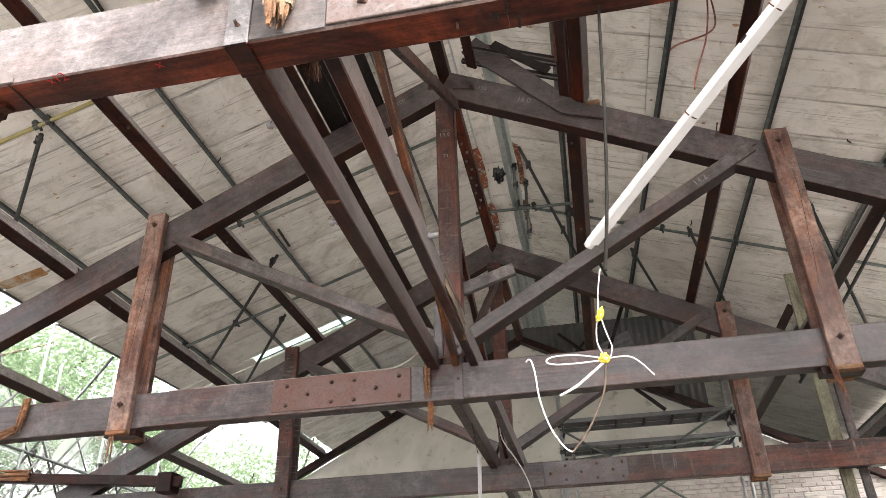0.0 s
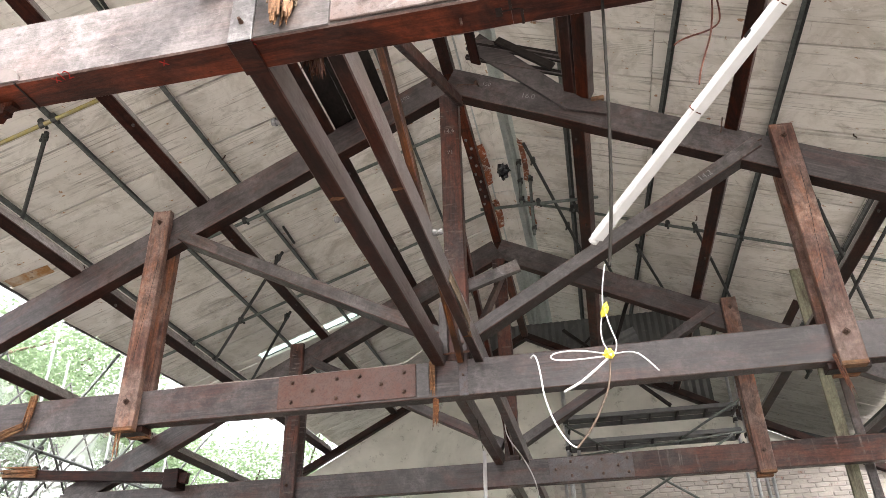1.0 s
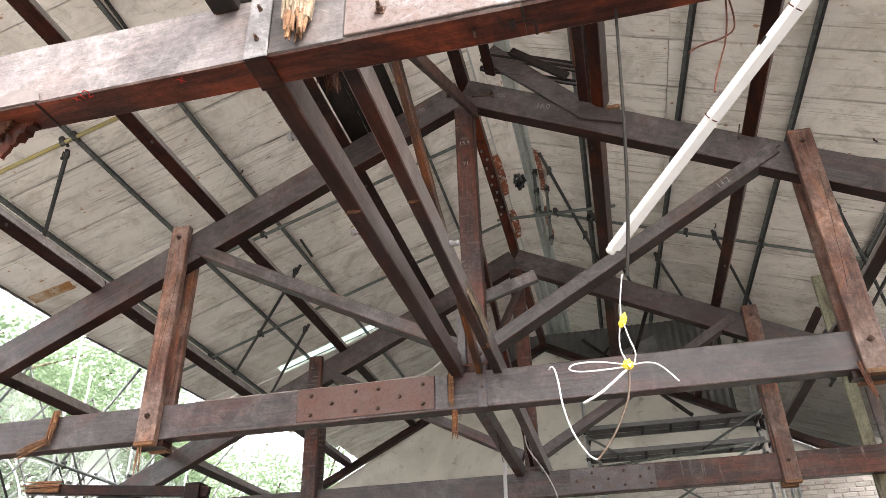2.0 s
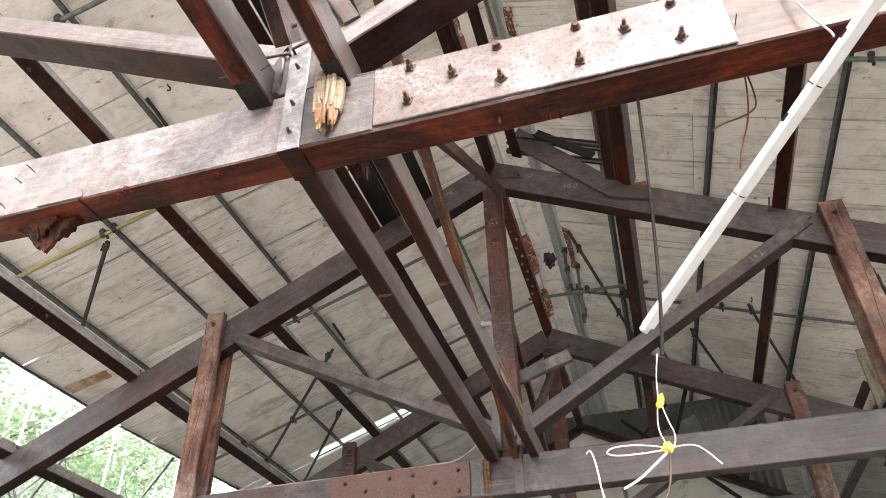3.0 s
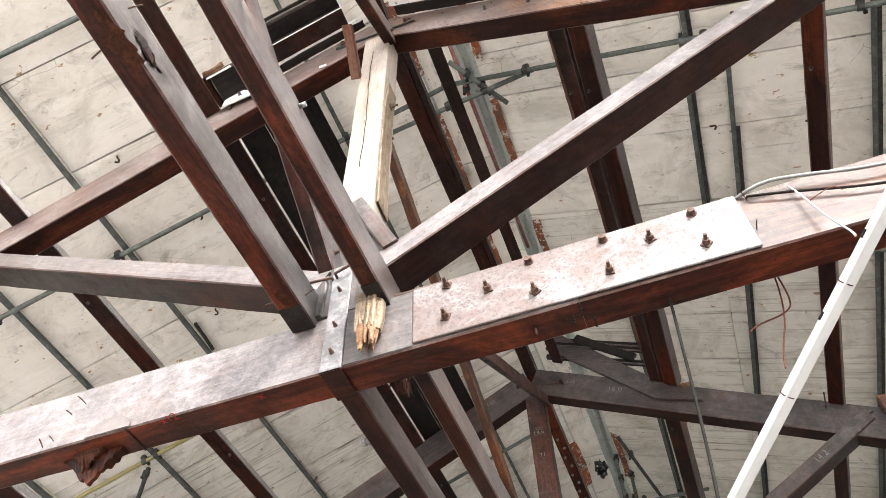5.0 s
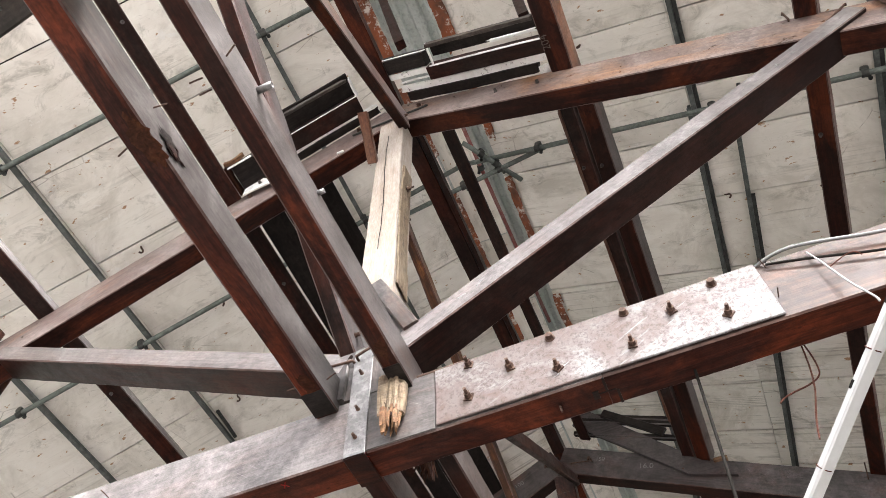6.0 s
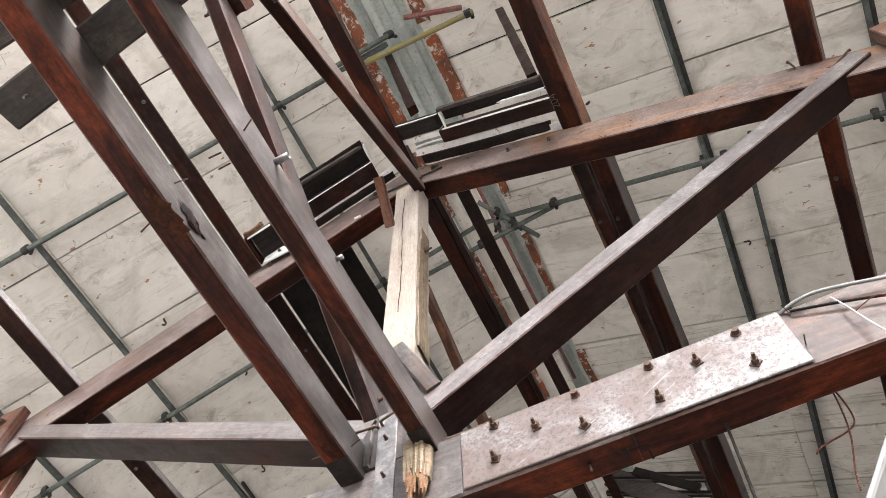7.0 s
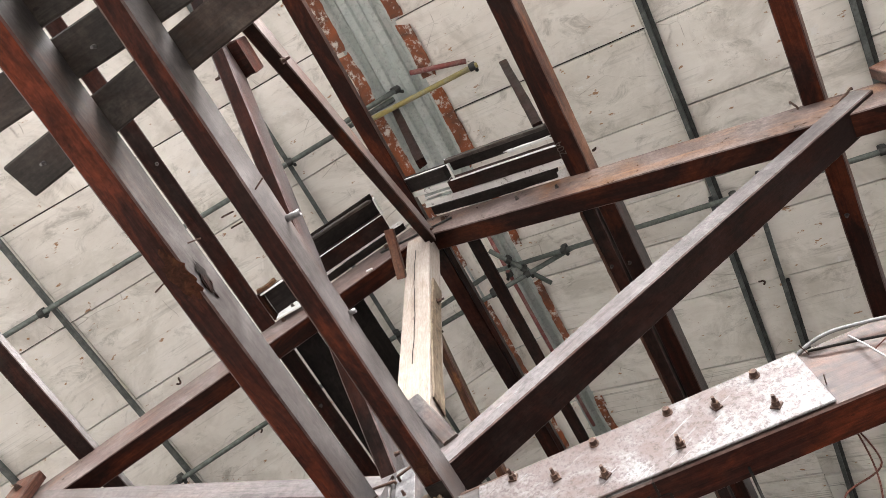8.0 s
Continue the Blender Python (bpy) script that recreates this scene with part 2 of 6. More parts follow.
M_ZINC = metal("bright_zinc_tube", (0.42, 0.44, 0.45), (0.55, 0.56, 0.57), 0.8, 0.3, 12.0)
M_CHANNEL = metal("grey_green_steel_channel", (0.07, 0.079, 0.075), (0.14, 0.15, 0.145), 0.2, 0.45, 8.0)
M_RIDGE = metal("pale_zinc_ridge_sheet", (0.42, 0.46, 0.44), (0.52, 0.55, 0.53), 0.2, 0.45, 5.0)
M_WHITE_METAL = metal("white_metal_strip", (0.84, 0.84, 0.84), (0.72, 0.71, 0.7), 0.1, 0.4, 18.0)


def plain(name, color, rough, vary=0.12, scale=12.0):
    m, nt, bsdf = material(name)
    v = coords(nt, (1, 1, 1))
    a = tex_noise(nt, v, scale, 6, 0.7)
    nt.links.new(ramp(nt, a, [(0.3, tuple(c * (1 - vary) for c in color)), (0.7, tuple(min(1, c * (1 + vary)) for c in color))]), bsdf.inputs["Base Color"])
    bsdf.inputs["Roughness"].default_value = rough
    bsdf.inputs["Specular IOR Level"].default_value = 0.5 if rough < 0.6 else 0.1
    return m


M_PVC = plain("white_plastic", (0.5, 0.5, 0.5), 0.35, 0.06, 25.0)
M_CABLE = plain("white_cable_sheath", (0.33, 0.325, 0.315), 0.5)
M_CABLE_DIRTY = plain("dirty_flex_sheath", (0.05, 0.036, 0.027), 0.6, 0.3)
M_CABLE_DULL = plain("dull_white_cable", (0.16, 0.155, 0.155), 0.45)
M_CONDUIT = plain("dirty_off_white_conduit", (0.27, 0.24, 0.22), 0.5, 0.3)
M_CABLE_GREY = plain("grey_cable_sheath", (0.011, 0.0095, 0.008), 0.9)
M_WIRE = plain("red_brown_wire", (0.06, 0.02, 0.013), 0.7)
M_TAPE = plain("yellow_tape", (0.42, 0.33, 0.02), 0.4)
M_FILM = plain("black_plastic_film", (0.012, 0.012, 0.013), 0.18)
M_PALE = plain("cleaned_pale_wood", (0.15, 0.132, 0.126), 0.7, 0.25, 9.0)
M_CHALK = plain("chalk", (0.22, 0.22, 0.215), 0.95, 0.7, 160.0)
M_CHALK_FAINT = plain("rubbed_chalk", (0.095, 0.08, 0.072), 0.95, 0.6, 60.0)
M_CHALK_RED = plain("red_crayon", (0.22, 0.022, 0.02), 0.9, 0.6, 90.0)
M_BARK = plain("bark", (0.09, 0.075, 0.055), 0.9, 0.4)


def tex_colour(nt, vec, scale):
    n = nt.nodes.new("ShaderNodeTexNoise")
    n.inputs["Scale"].default_value = scale
    nt.links.new(vec, n.inputs["Vector"])
    return n.outputs["Color"]


def panel_material(name, lines, dirt, pale):
    """Whitewashed board-marked sheet: fine board lines along its length, grime, water marks, flaked and rusty spots."""
    m, nt, bsdf = material(name)
    v = coords(nt, (1, 1, 1))
    streak = tex_noise(nt, coords(nt, (1.2, 3.4, 1)), 1.6, 8, 0.74, 0.7)
    line = tex_noise(nt, coords(nt, (0.08, 7, 1)), 1.3, 2, 0.5)
    gate = tex_noise(nt, coords(nt, (1.1, 3, 1)), 1.5, 5, 0.65)
    cloud = tex_noise(nt, v, 1.5, 8, 0.72, 0.8)
    tone = tex_noise(nt, v, 0.45, 3, 0.5)
    speck = tex_noise(nt, coords(nt, (1, 1.8, 1)), 10.0, 8, 0.85, 0.5)
    drag = tex_noise(nt, coords(nt, (1.6, 7, 1)), 2.2, 6, 0.75, 0.4)
    base = ramp(nt, streak, [(at, tuple(pale * c for c in tone)) for at, tone in ((0.28, (0.74, 0.69, 0.63)), (0.45, (0.825, 0.785, 0.73)), (0.7, (0.91, 0.878, 0.83)))])
    base = mix(nt, ramp(nt, cloud, [(0.47, grey(0)), (0.63, grey(dirt))]), base, (0.49, 0.45, 0.39))
    base = mix(nt, ramp(nt, tone, [(0.42, grey(0)), (0.6, grey(0.35))]), base, (0.61, 0.57, 0.515))
    smudge = tex_noise(nt, coords(nt, (1.0, 1.7, 1)), 2.6, 8, 0.76, 0.7)
    base = mix(nt, ramp(nt, smudge, [(0.55, grey(0)), (0.68, grey(0.7))]), base, (0.34, 0.315, 0.27))
    # board lines: thin, dark, broken
    base = mix(nt, product(nt, ramp(nt, line, [(0.475, grey(0)), (0.5, grey(1)), (0.525, grey(0))]), ramp(nt, gate, [(0.52 - 0.12 * lines, grey(0)), (0.64, grey(lines))])), base, (0.22, 0.2, 0.17))
    base = mix(nt, ramp(nt, drag, [(0.66, grey(0)), (0.82, grey(0.3))]), base, (0.27, 0.25, 0.22))
    base = mix(nt, ramp(nt, speck, [(0.62, grey(0)), (0.68, grey(0.85))]), base, (0.2, 0.18, 0.15))
    # hairline cracks
    warp = mix(nt, 0.08, coords(nt, (1, 1, 1)), tex_colour(nt, v, 3.0), "ADD")
    vor = nt.nodes.new("ShaderNodeTexVoronoi")
    vor.feature = "DISTANCE_TO_EDGE"
    vor.inputs["Scale"].default_value = 0.9
    nt.links.new(warp, vor.inputs["Vector"])
    base = mix(nt, product(nt, ramp(nt, vor.outputs["Distance"], [(0.0012, grey(1)), (0.004, grey(0))]), ramp(nt, gate, [(0.5, grey(0)), (0.6, grey(0.6))])), base, (0.22, 0.18, 0.14))
    flake = tex_noise(nt, coords(nt, (1, 1.6, 1)), 4.3, 7, 0.7, 0.3)
    base = mix(nt, ramp(nt, flake, [(0.64, grey(0)), (0.66, grey(0.5))]), base, (0.82, 0.81, 0.79))
    rust = tex_noise(nt, coords(nt, (1.6, 3.0, 1)), 5.0, 5, 0.6)
    base = mix(nt, ramp(nt, rust, [(0.66, grey(0)), (0.69, grey(0.85))]), base, (0.32, 0.15, 0.05))
    nt.links.new(base, bsdf.inputs["Base Color"])
    bsdf.inputs["Roughness"].default_value = 0.85
    bumped(nt, bsdf, mix(nt, 0.5, streak, speck), 0.6, 0.012)
    return m


M_PANEL = panel_material("whitewashed_roof_panel", 0.35, 0.6, 1.0)
M_PANEL_OLD = panel_material("dirty_boarded_roof_panel", 0.85, 0.85, 0.92)


def stained(name, a, b, c, s1, s2, rough=0.9, bump=0.5, at=0.58):
    m, nt, bsdf = material(name)
    v = coords(nt, (1, 1, 1))
    n1, n2 = tex_noise(nt, v, s1, 8, 0.65, 0.5), tex_noise(nt, v, s2, 6, 0.75)
    col = mix(nt, ramp(nt, n1, [(0.4, grey(0)), (0.62, grey(1))]), a, b)
    col = mix(nt, ramp(nt, n2, [(at, grey(0)), (at + 0.08, grey(0.85))]), col, c)
    nt.links.new(col, bsdf.inputs["Base Color"])
    bsdf.inputs["Roughness"].default_value = rough
    bumped(nt, bsdf, n2, bump, 0.01)
    return m


M_RUSTRED = stained("flaking_orange_primer", (0.27, 0.08, 0.03), (0.12, 0.05, 0.03), (0.66, 0.63, 0.58), 3.5, 11, at=0.53)
M_FLAKED = stained("flaking_white_paint", (0.84, 0.84, 0.83), (0.74, 0.73, 0.71), (0.06, 0.05, 0.045), 5, 24)
M_OCHRE = stained("rust_stained_whitewash", (0.33, 0.16, 0.05), (0.5, 0.42, 0.32), (0.12, 0.06, 0.03), 4, 9)
M_PLASTER = stained("weathered_plaster", (0.62, 0.61, 0.55), (0.46, 0.46, 0.41), (0.26, 0.26, 0.22), 0.9, 5)
M_BRICK = stained("whitewashed_brick", (0.52, 0.485, 0.45), (0.4, 0.365, 0.335), (0.3, 0.15, 0.11), 2.2, 5)
M_MORTAR = stained("dirty_mortar", (0.48, 0.45, 0.41), (0.4, 0.365, 0.335), (0.2, 0.16, 0.14), 5, 20)
M_GROUND = stained("dusty_earth_floor", (0.16, 0.152, 0.14), (0.12, 0.113, 0.104), (0.08, 0.077, 0.073), 0.8, 4)
M_SHEET = stained("grey_corrugated_sheet", (0.07, 0.074, 0.07), (0.045, 0.048, 0.046), (0.11, 0.11, 0.1), 1.5, 8, 0.6, 0.2)
M_DECK = stained("galvanised_deck", (0.14, 0.145, 0.145), (0.09, 0.09, 0.09), (0.2, 0.2, 0.19), 3, 12, 0.5, 0.2)


def leaf_material():
    m, nt, bsdf = material("leaf")
    geo = nt.nodes.new("ShaderNodeNewGeometry")
    nt.links.new(ramp(nt, geo.outputs["Random Per Island"], [(0.0, (0.03, 0.055, 0.028)), (0.5, (0.075, 0.115, 0.058)), (1.0, (0.14, 0.18, 0.11))]), bsdf.inputs["Base Color"])
    bsdf.inputs["Roughness"].default_value = 0.5
    bsdf.inputs["Transmission Weight"].default_value = 0.0
    tr = nt.nodes.new("ShaderNodeBsdfTranslucent")
    tr.inputs["Color"].default_value = (0.27, 0.37, 0.22, 1)
    mx = nt.nodes.new("ShaderNodeMixShader")
    mx.inputs[0].default_value = 0.55
    nt.links.new(bsdf.outputs[0], mx.inputs[1])
    nt.links.new(tr.outputs[0], mx.inputs[2])
    nt.links.new(mx.outputs[0], nt.nodes["Material Output"].inputs["Surface"])
    return m


M_LEAF = leaf_material()


def net_material():
    """Thin pale dust netting that lets most of the light through."""
    m, nt, bsdf = material("dust_net")
    bsdf.inputs["Base Color"].default_value = (0.3, 0.33, 0.31, 1)
    bsdf.inputs["Roughness"].default_value = 0.9
    tr, clear, m1, m2 = (nt.nodes.new("ShaderNodeBsdf" + k) if k[0] == "T" else nt.nodes.new("ShaderNodeMixShader") for k in ("Translucent", "Transparent", "mix", "mix"))
    tr.inputs["Color"].default_value = (0.33, 0.37, 0.34, 1)
    m1.inputs[0].default_value = 0.6
    nt.links.new(bsdf.outputs[0], m1.inputs[1])
    nt.links.new(tr.outputs[0], m1.inputs[2])
    folds = tex_noise(nt, coords(nt, (1, 1, 0.4)), 0.9, 6, 0.7, 1.2)
    nt.links.new(ramp(nt, folds, [(0.35, grey(0.15)), (0.65, grey(0.65))]), m2.inputs[0])
    nt.links.new(clear.outputs[0], m2.inputs[1])
    nt.links.new(m1.outputs[0], m2.inputs[2])
    nt.links.new(m2.outputs[0], nt.nodes["Material Output"].inputs["Surface"])
    return m


M_NET = net_material()

# ---- building blocks ----


def world_of(ob):
    m = ob.matrix_basis.copy()
    while ob.parent:
        ob = ob.parent
        m = ob.matrix_basis @ m
    return m


def put(name, mesh, m, parent=None, label=""):
    """Links a mesh at the world pose m, as a thing or under its parent."""
    ob = new(name, mesh)
    if parent:
        ob.parent = parent
        ob.matrix_basis = world_of(parent).inverted() @ m
    else:
        ob.matrix_basis = m
    if label:
        tagged(ob, label)
    return ob


def mesh_of(name, verts, faces, mat, smooth=False):
    me = bpy.data.meshes.new(name)
    me.from_pydata([tuple(v) for v in verts], [], faces)
    me.materials.append(mat)
    if smooth:
        me.polygons.foreach_set("use_smooth", [True] * len(me.polygons))
    me.validate()
    me.update()
    return me


def axis_pose(p1, p2, up=(0, 0, 1)):
    """A pose at p1 whose x axis runs to p2."""
    x = (Vector(p2) - Vector(p1)).normalized()
    u = Vector(up)
    if abs(x.dot(u)) > 0.98:
        u = Vector((0, 1, 0))
    y = u.cross(x).normalized()
    z = x.cross(y)
    m = Matrix((x, y, z)).transposed().to_4x4()
    m.translation = p1
    return m


def timber_mesh(length, w, h, mat, chamfer=0.006, wear=0.004, step=0.13, ragged=(0.0, 0.0), seed=0, sides=None):
    """A sawn timber along x from 0 to length, w wide in y, h deep in z, with rubbed arrises; ragged: how far each end is splintered."""
    rnd = random.Random(seed)
    n = max(2, int(length / step) + 1)
    c = chamfer
    ring = [(-w / 2 + c, -h / 2), (w / 2 - c, -h / 2), (w / 2, -h / 2 + c), (w / 2, h / 2 - c), (w / 2 - c, h / 2), (-w / 2 + c, h / 2), (-w / 2, h / 2 - c), (-w / 2, -h / 2 + c)]
    verts, faces = [], []
    bow = rnd.uniform(-1, 1) * wear * 1.5
    for i in range(n + 1):
        s = i / n
        bend = bow * math.sin(math.pi * s)
        for k, (y, z) in enumerate(ring):
            j = rnd.uniform(0.2, 1.0) * wear
            x = s * length
            if i == 0:
                x += rnd.uniform(0, ragged[0])
            if i == n:
                x -= rnd.uniform(0, ragged[1])
            verts.append((x, y - math.copysign(j, y) * 0.6 + bend, z - math.copysign(j, z) * 0.6 + bend * 0.5))
    for i in range(n):
        for k in range(8):
            a, b = i * 8 + k, i * 8 + (k + 1) % 8
            faces.append((a, b, b + 8, a + 8))
    faces.append(tuple(reversed(range(8))))
    faces.append(tuple(range(n * 8, n * 8 + 8)))
    me = mesh_of("timber", verts, faces, mat)
    if sides:  # dry, dusty side faces, some with painted-in sheen; the lower face keeps its stain
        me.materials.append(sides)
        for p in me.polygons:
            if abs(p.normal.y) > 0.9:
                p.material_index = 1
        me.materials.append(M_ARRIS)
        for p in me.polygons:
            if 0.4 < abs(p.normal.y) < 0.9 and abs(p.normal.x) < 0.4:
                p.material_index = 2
    return me


SEED = [0]


def timber(name, p1, p2, w, h, mat, parent=None, label="", up=(0, 0, 1), **kw):
    SEED[0] += 1
    length = (Vector(p2) - Vector(p1)).length
    return put(name, timber_mesh(length, w, h, mat, seed=SEED[0], **kw), axis_pose(p1, p2, up), parent, label)


def box_mesh(x0, x1, y0, y1, z0, z1, mat, bevel=0.003):
    bm = bmesh.new()
    bmesh.ops.create_cube(bm, size=1, matrix=Matrix.LocRotScale(((x0 + x1) / 2, (y0 + y1) / 2, (z0 + z1) / 2), None, (x1 - x0, y1 - y0, z1 - z0)))
    if bevel:
        bmesh.ops.bevel(bm, geom=bm.edges[:], offset=bevel, segments=1, affect="EDGES")
    me = bpy.data.meshes.new("box")
    bm.to_mesh(me)
    bm.free()
    me.materials.append(mat)
    return me


def box(name, x0, x1, y0, y1, z0, z1, mat, parent=None, label="", bevel=0.003):
    """A block between world planes, with its origin at its middle."""
    c = Vector(((x0 + x1) / 2, (y0 + y1) / 2, (z0 + z1) / 2))
    me = box_mesh(x0 - c.x, x1 - c.x, y0 - c.y, y1 - c.y, z0 - c.z, z1 - c.z, mat, bevel)
    return put(name, me, Matrix.Translation(c), parent, label)


def tube_mesh(length, r, mat, wall=0.004, seg=12):
    """A hollow tube along x."""
    verts, faces = [], []
    for x, rr in ((0, r), (length, r), (length, r - wall), (0, r - wall)):
        for k in range(seg):
            a = 2 * math.pi * k / seg
            verts.append((x, rr * math.cos(a), rr * math.sin(a)))
    for s in range(4):
        for k in range(seg):
            a, b = s * seg + k, s * seg + (k + 1) % seg
            c, d = ((s + 1) % 4) * seg + (k + 1) % seg, ((s + 1) % 4) * seg + k
            faces.append((a, b, c, d))
    me = mesh_of("tube", verts, faces, mat, True)
    return me


def coupler_mesh(mat):
    """A clamp for two tubes: a block with two collars, a bolt and its nut."""
    bm = bmesh.new()
    for rot, off in ((Matrix.Rotation(math.pi / 2, 4, "Y"), 0.0), (Matrix.Rotation(math.pi / 2, 4, "X"), 0.052)):
        bmesh.ops.create_cone(bm, cap_ends=True, segments=10, radius1=0.034, radius2=0.034, depth=0.055, matrix=Matrix.Translation((0, 0, off)) @ rot)
    bmesh.ops.create_cube(bm, size=0.05, matrix=Matrix.Translation((0, 0, 0.026)))
    bmesh.ops.create_cone(bm, cap_ends=True, segments=6, radius1=0.011, radius2=0.011, depth=0.12, matrix=Matrix.Translation((0.03, 0.035, 0.02)))
    bmesh.ops.create_cone(bm, cap_ends=True, segments=6, radius1=0.018, radius2=0.018, depth=0.02, matrix=Matrix.Translation((0.03, 0.035, -0.03)))
    me = bpy.data.meshes.new("coupler")
    bm.to_mesh(me)
    bm.free()
    me.materials.append(mat)
    return me


COUPLER = coupler_mesh(M_TUBE_DARK)


def scaffold_tube(p1, p2, mat=None, r=0.0243, clamps=(), label="dull grey scaffold tube under the shed roof", group="scaffold tubes"):
    mat = mat or M_TUBE
    ob = put("scaffold_tube", tube_mesh((Vector(p2) - Vector(p1)).length, r, mat), axis_pose(p1, p2))
    tagged(ob, label, "tube", group)
    for s in clamps:
        put("coupler", COUPLER, axis_pose(Vector(p1).lerp(Vector(p2), s), p2), ob, "dark clamp")
    return ob


def bolt_mesh(long=0.03, head=0.019):
    """Square washer, hex nut and the threaded end, standing out along z."""
    bm = bmesh.new()
    bmesh.ops.create_cube(bm, size=1, matrix=Matrix.LocRotScale((0, 0, 0.003), None, (head * 2.3, head * 2.3, 0.006)))
    bmesh.ops.create_cone(bm, cap_ends=True, segments=6, radius1=head, radius2=head * 0.95, depth=0.018, matrix=Matrix.Translation((0, 0, 0.015)))
    bmesh.ops.create_cone(bm, cap_ends=True, segments=8, radius1=head * 0.52, radius2=head * 0.46, depth=long, matrix=Matrix.Translation((0, 0, 0.024 + long / 2)))
    me = bpy.data.meshes.new("bolt")
    bm.to_mesh(me)
    bm.free()
    me.materials.append(M_BOLT)
    return me


def round_bolt_mesh(head=0.02):
    bm = bmesh.new()
    bmesh.ops.create_cone(bm, cap_ends=True, segments=10, radius1=head, radius2=head * 0.8, depth=0.022, matrix=Matrix.Translation((0, 0, 0.011)))
    bmesh.ops.create_cone(bm, cap_ends=True, segments=10, radius1=head * 1.25, radius2=head * 1.2, depth=0.004, matrix=Matrix.Translation((0, 0, 0.002)))
    me = bpy.data.meshes.new("bolt")
    bm.to_mesh(me)
    bm.free()
    me.materials.append(M_BOLT)
    return me


BOLT, BOLT_LONG, BOLT_ROUND = bolt_mesh(0.012), bolt_mesh(0.022, 0.0135), round_bolt_mesh(0.0155)
FRONT = Matrix.Rotation(math.pi / 2, 4, "X")  # local z to world -y


def bolt(x, y, z, parent, mesh=None, turn=0.0):
    return put("bolt", mesh or BOLT, Matrix.Translation((x, y, z)) @ FRONT @ Matrix.Rotation(turn, 4, "Z"), parent)


def cable_mesh(points, r, mat, seg=6):
    """A bent round cable through the points, as a mesh."""
    cu = bpy.data.curves.new("cable", "CURVE")
    cu.dimensions, cu.bevel_depth, cu.bevel_resolution, cu.resolution_u, cu.use_fill_caps = "3D", r, 2, 8, True
    sp = cu.splines.new("NURBS")
    sp.points.add(len(points) - 1)
    for p, q in zip(sp.points, points):
        p.co = (*q, 1)
    sp.use_endpoint_u, sp.order_u = True, 3
    ob = bpy.data.objects.new("cable", cu)
    me = bpy.data.meshes.new_from_object(ob)
    bpy.data.objects.remove(ob)
    bpy.data.curves.remove(cu)
    me.materials.clear()
    me.materials.append(mat)
    me.polygons.foreach_set("use_smooth", [True] * len(me.polygons))
    return me


def writing(text, size, m, parent, mat, name="chalk_mark"):
    cu = bpy.data.curves.new("mark", "FONT")
    cu.body, cu.size, cu.extrude = text, size, 0.0006
    cu.offset = -size * 0.012
    ob = bpy.data.objects.new("mark", cu)
    me = bpy.data.meshes.new_from_object(ob)
    bpy.data.objects.remove(ob)
    bpy.data.curves.remove(cu)
    me.materials.clear()
    me.materials.append(mat)
    return put(name, me, m, parent)

# ---- setting ----
SLOPE, RIDGE_X, RIDGE_Z = 0.355, 0.1, 8.63  # the temporary shed over the old roof frame


def shed(x, drop=0.0):
    return RIDGE_Z - SLOPE * abs(x - RIDGE_X) - drop


ground = put("ground", mesh_of("ground", [(-400, -400, 0), (400, -400, 0), (400, 400, 0), (-400, 400, 0)], [(0, 1, 2, 3)], M_GROUND), Matrix())
tagged(ground, "dusty pale concrete floor and yard", "ground", kind="structure")

LEFT_EAVE = 6.72
shed_roof = new("shed_roof")
shed_roof.matrix_basis = Matrix.Translation((RIDGE_X, 5, RIDGE_Z))
tagged(shed_roof, "whitewashed board roof of a temporary shed", "roof", kind="structure")


# joints between the boards, up one slope and the other
JOINTS = {-1: [-1.56, -0.63, 0.3, 1.23, 2.155, 3.09, 4.03, 4.96, 5.9, 6.83, 7.75, 8.68, 9.6, 10.54, 11.46, 12.26, 12.54, 13.4, 14.3, 15.25, 16.2, 17.1, 18.0, 19.0, 20.0],
          1: [-1.5, -0.55, 0.4, 1.37, 2.13, 2.85, 3.34, 4.03, 4.9, 5.72, 6.6, 7.4, 8.05, 8.9, 9.6, 10.4, 11.1, 11.9, 12.6, 13.5, 14.4, 15.3, 16.2, 17.1, 18.0, 19.0, 20.0]}


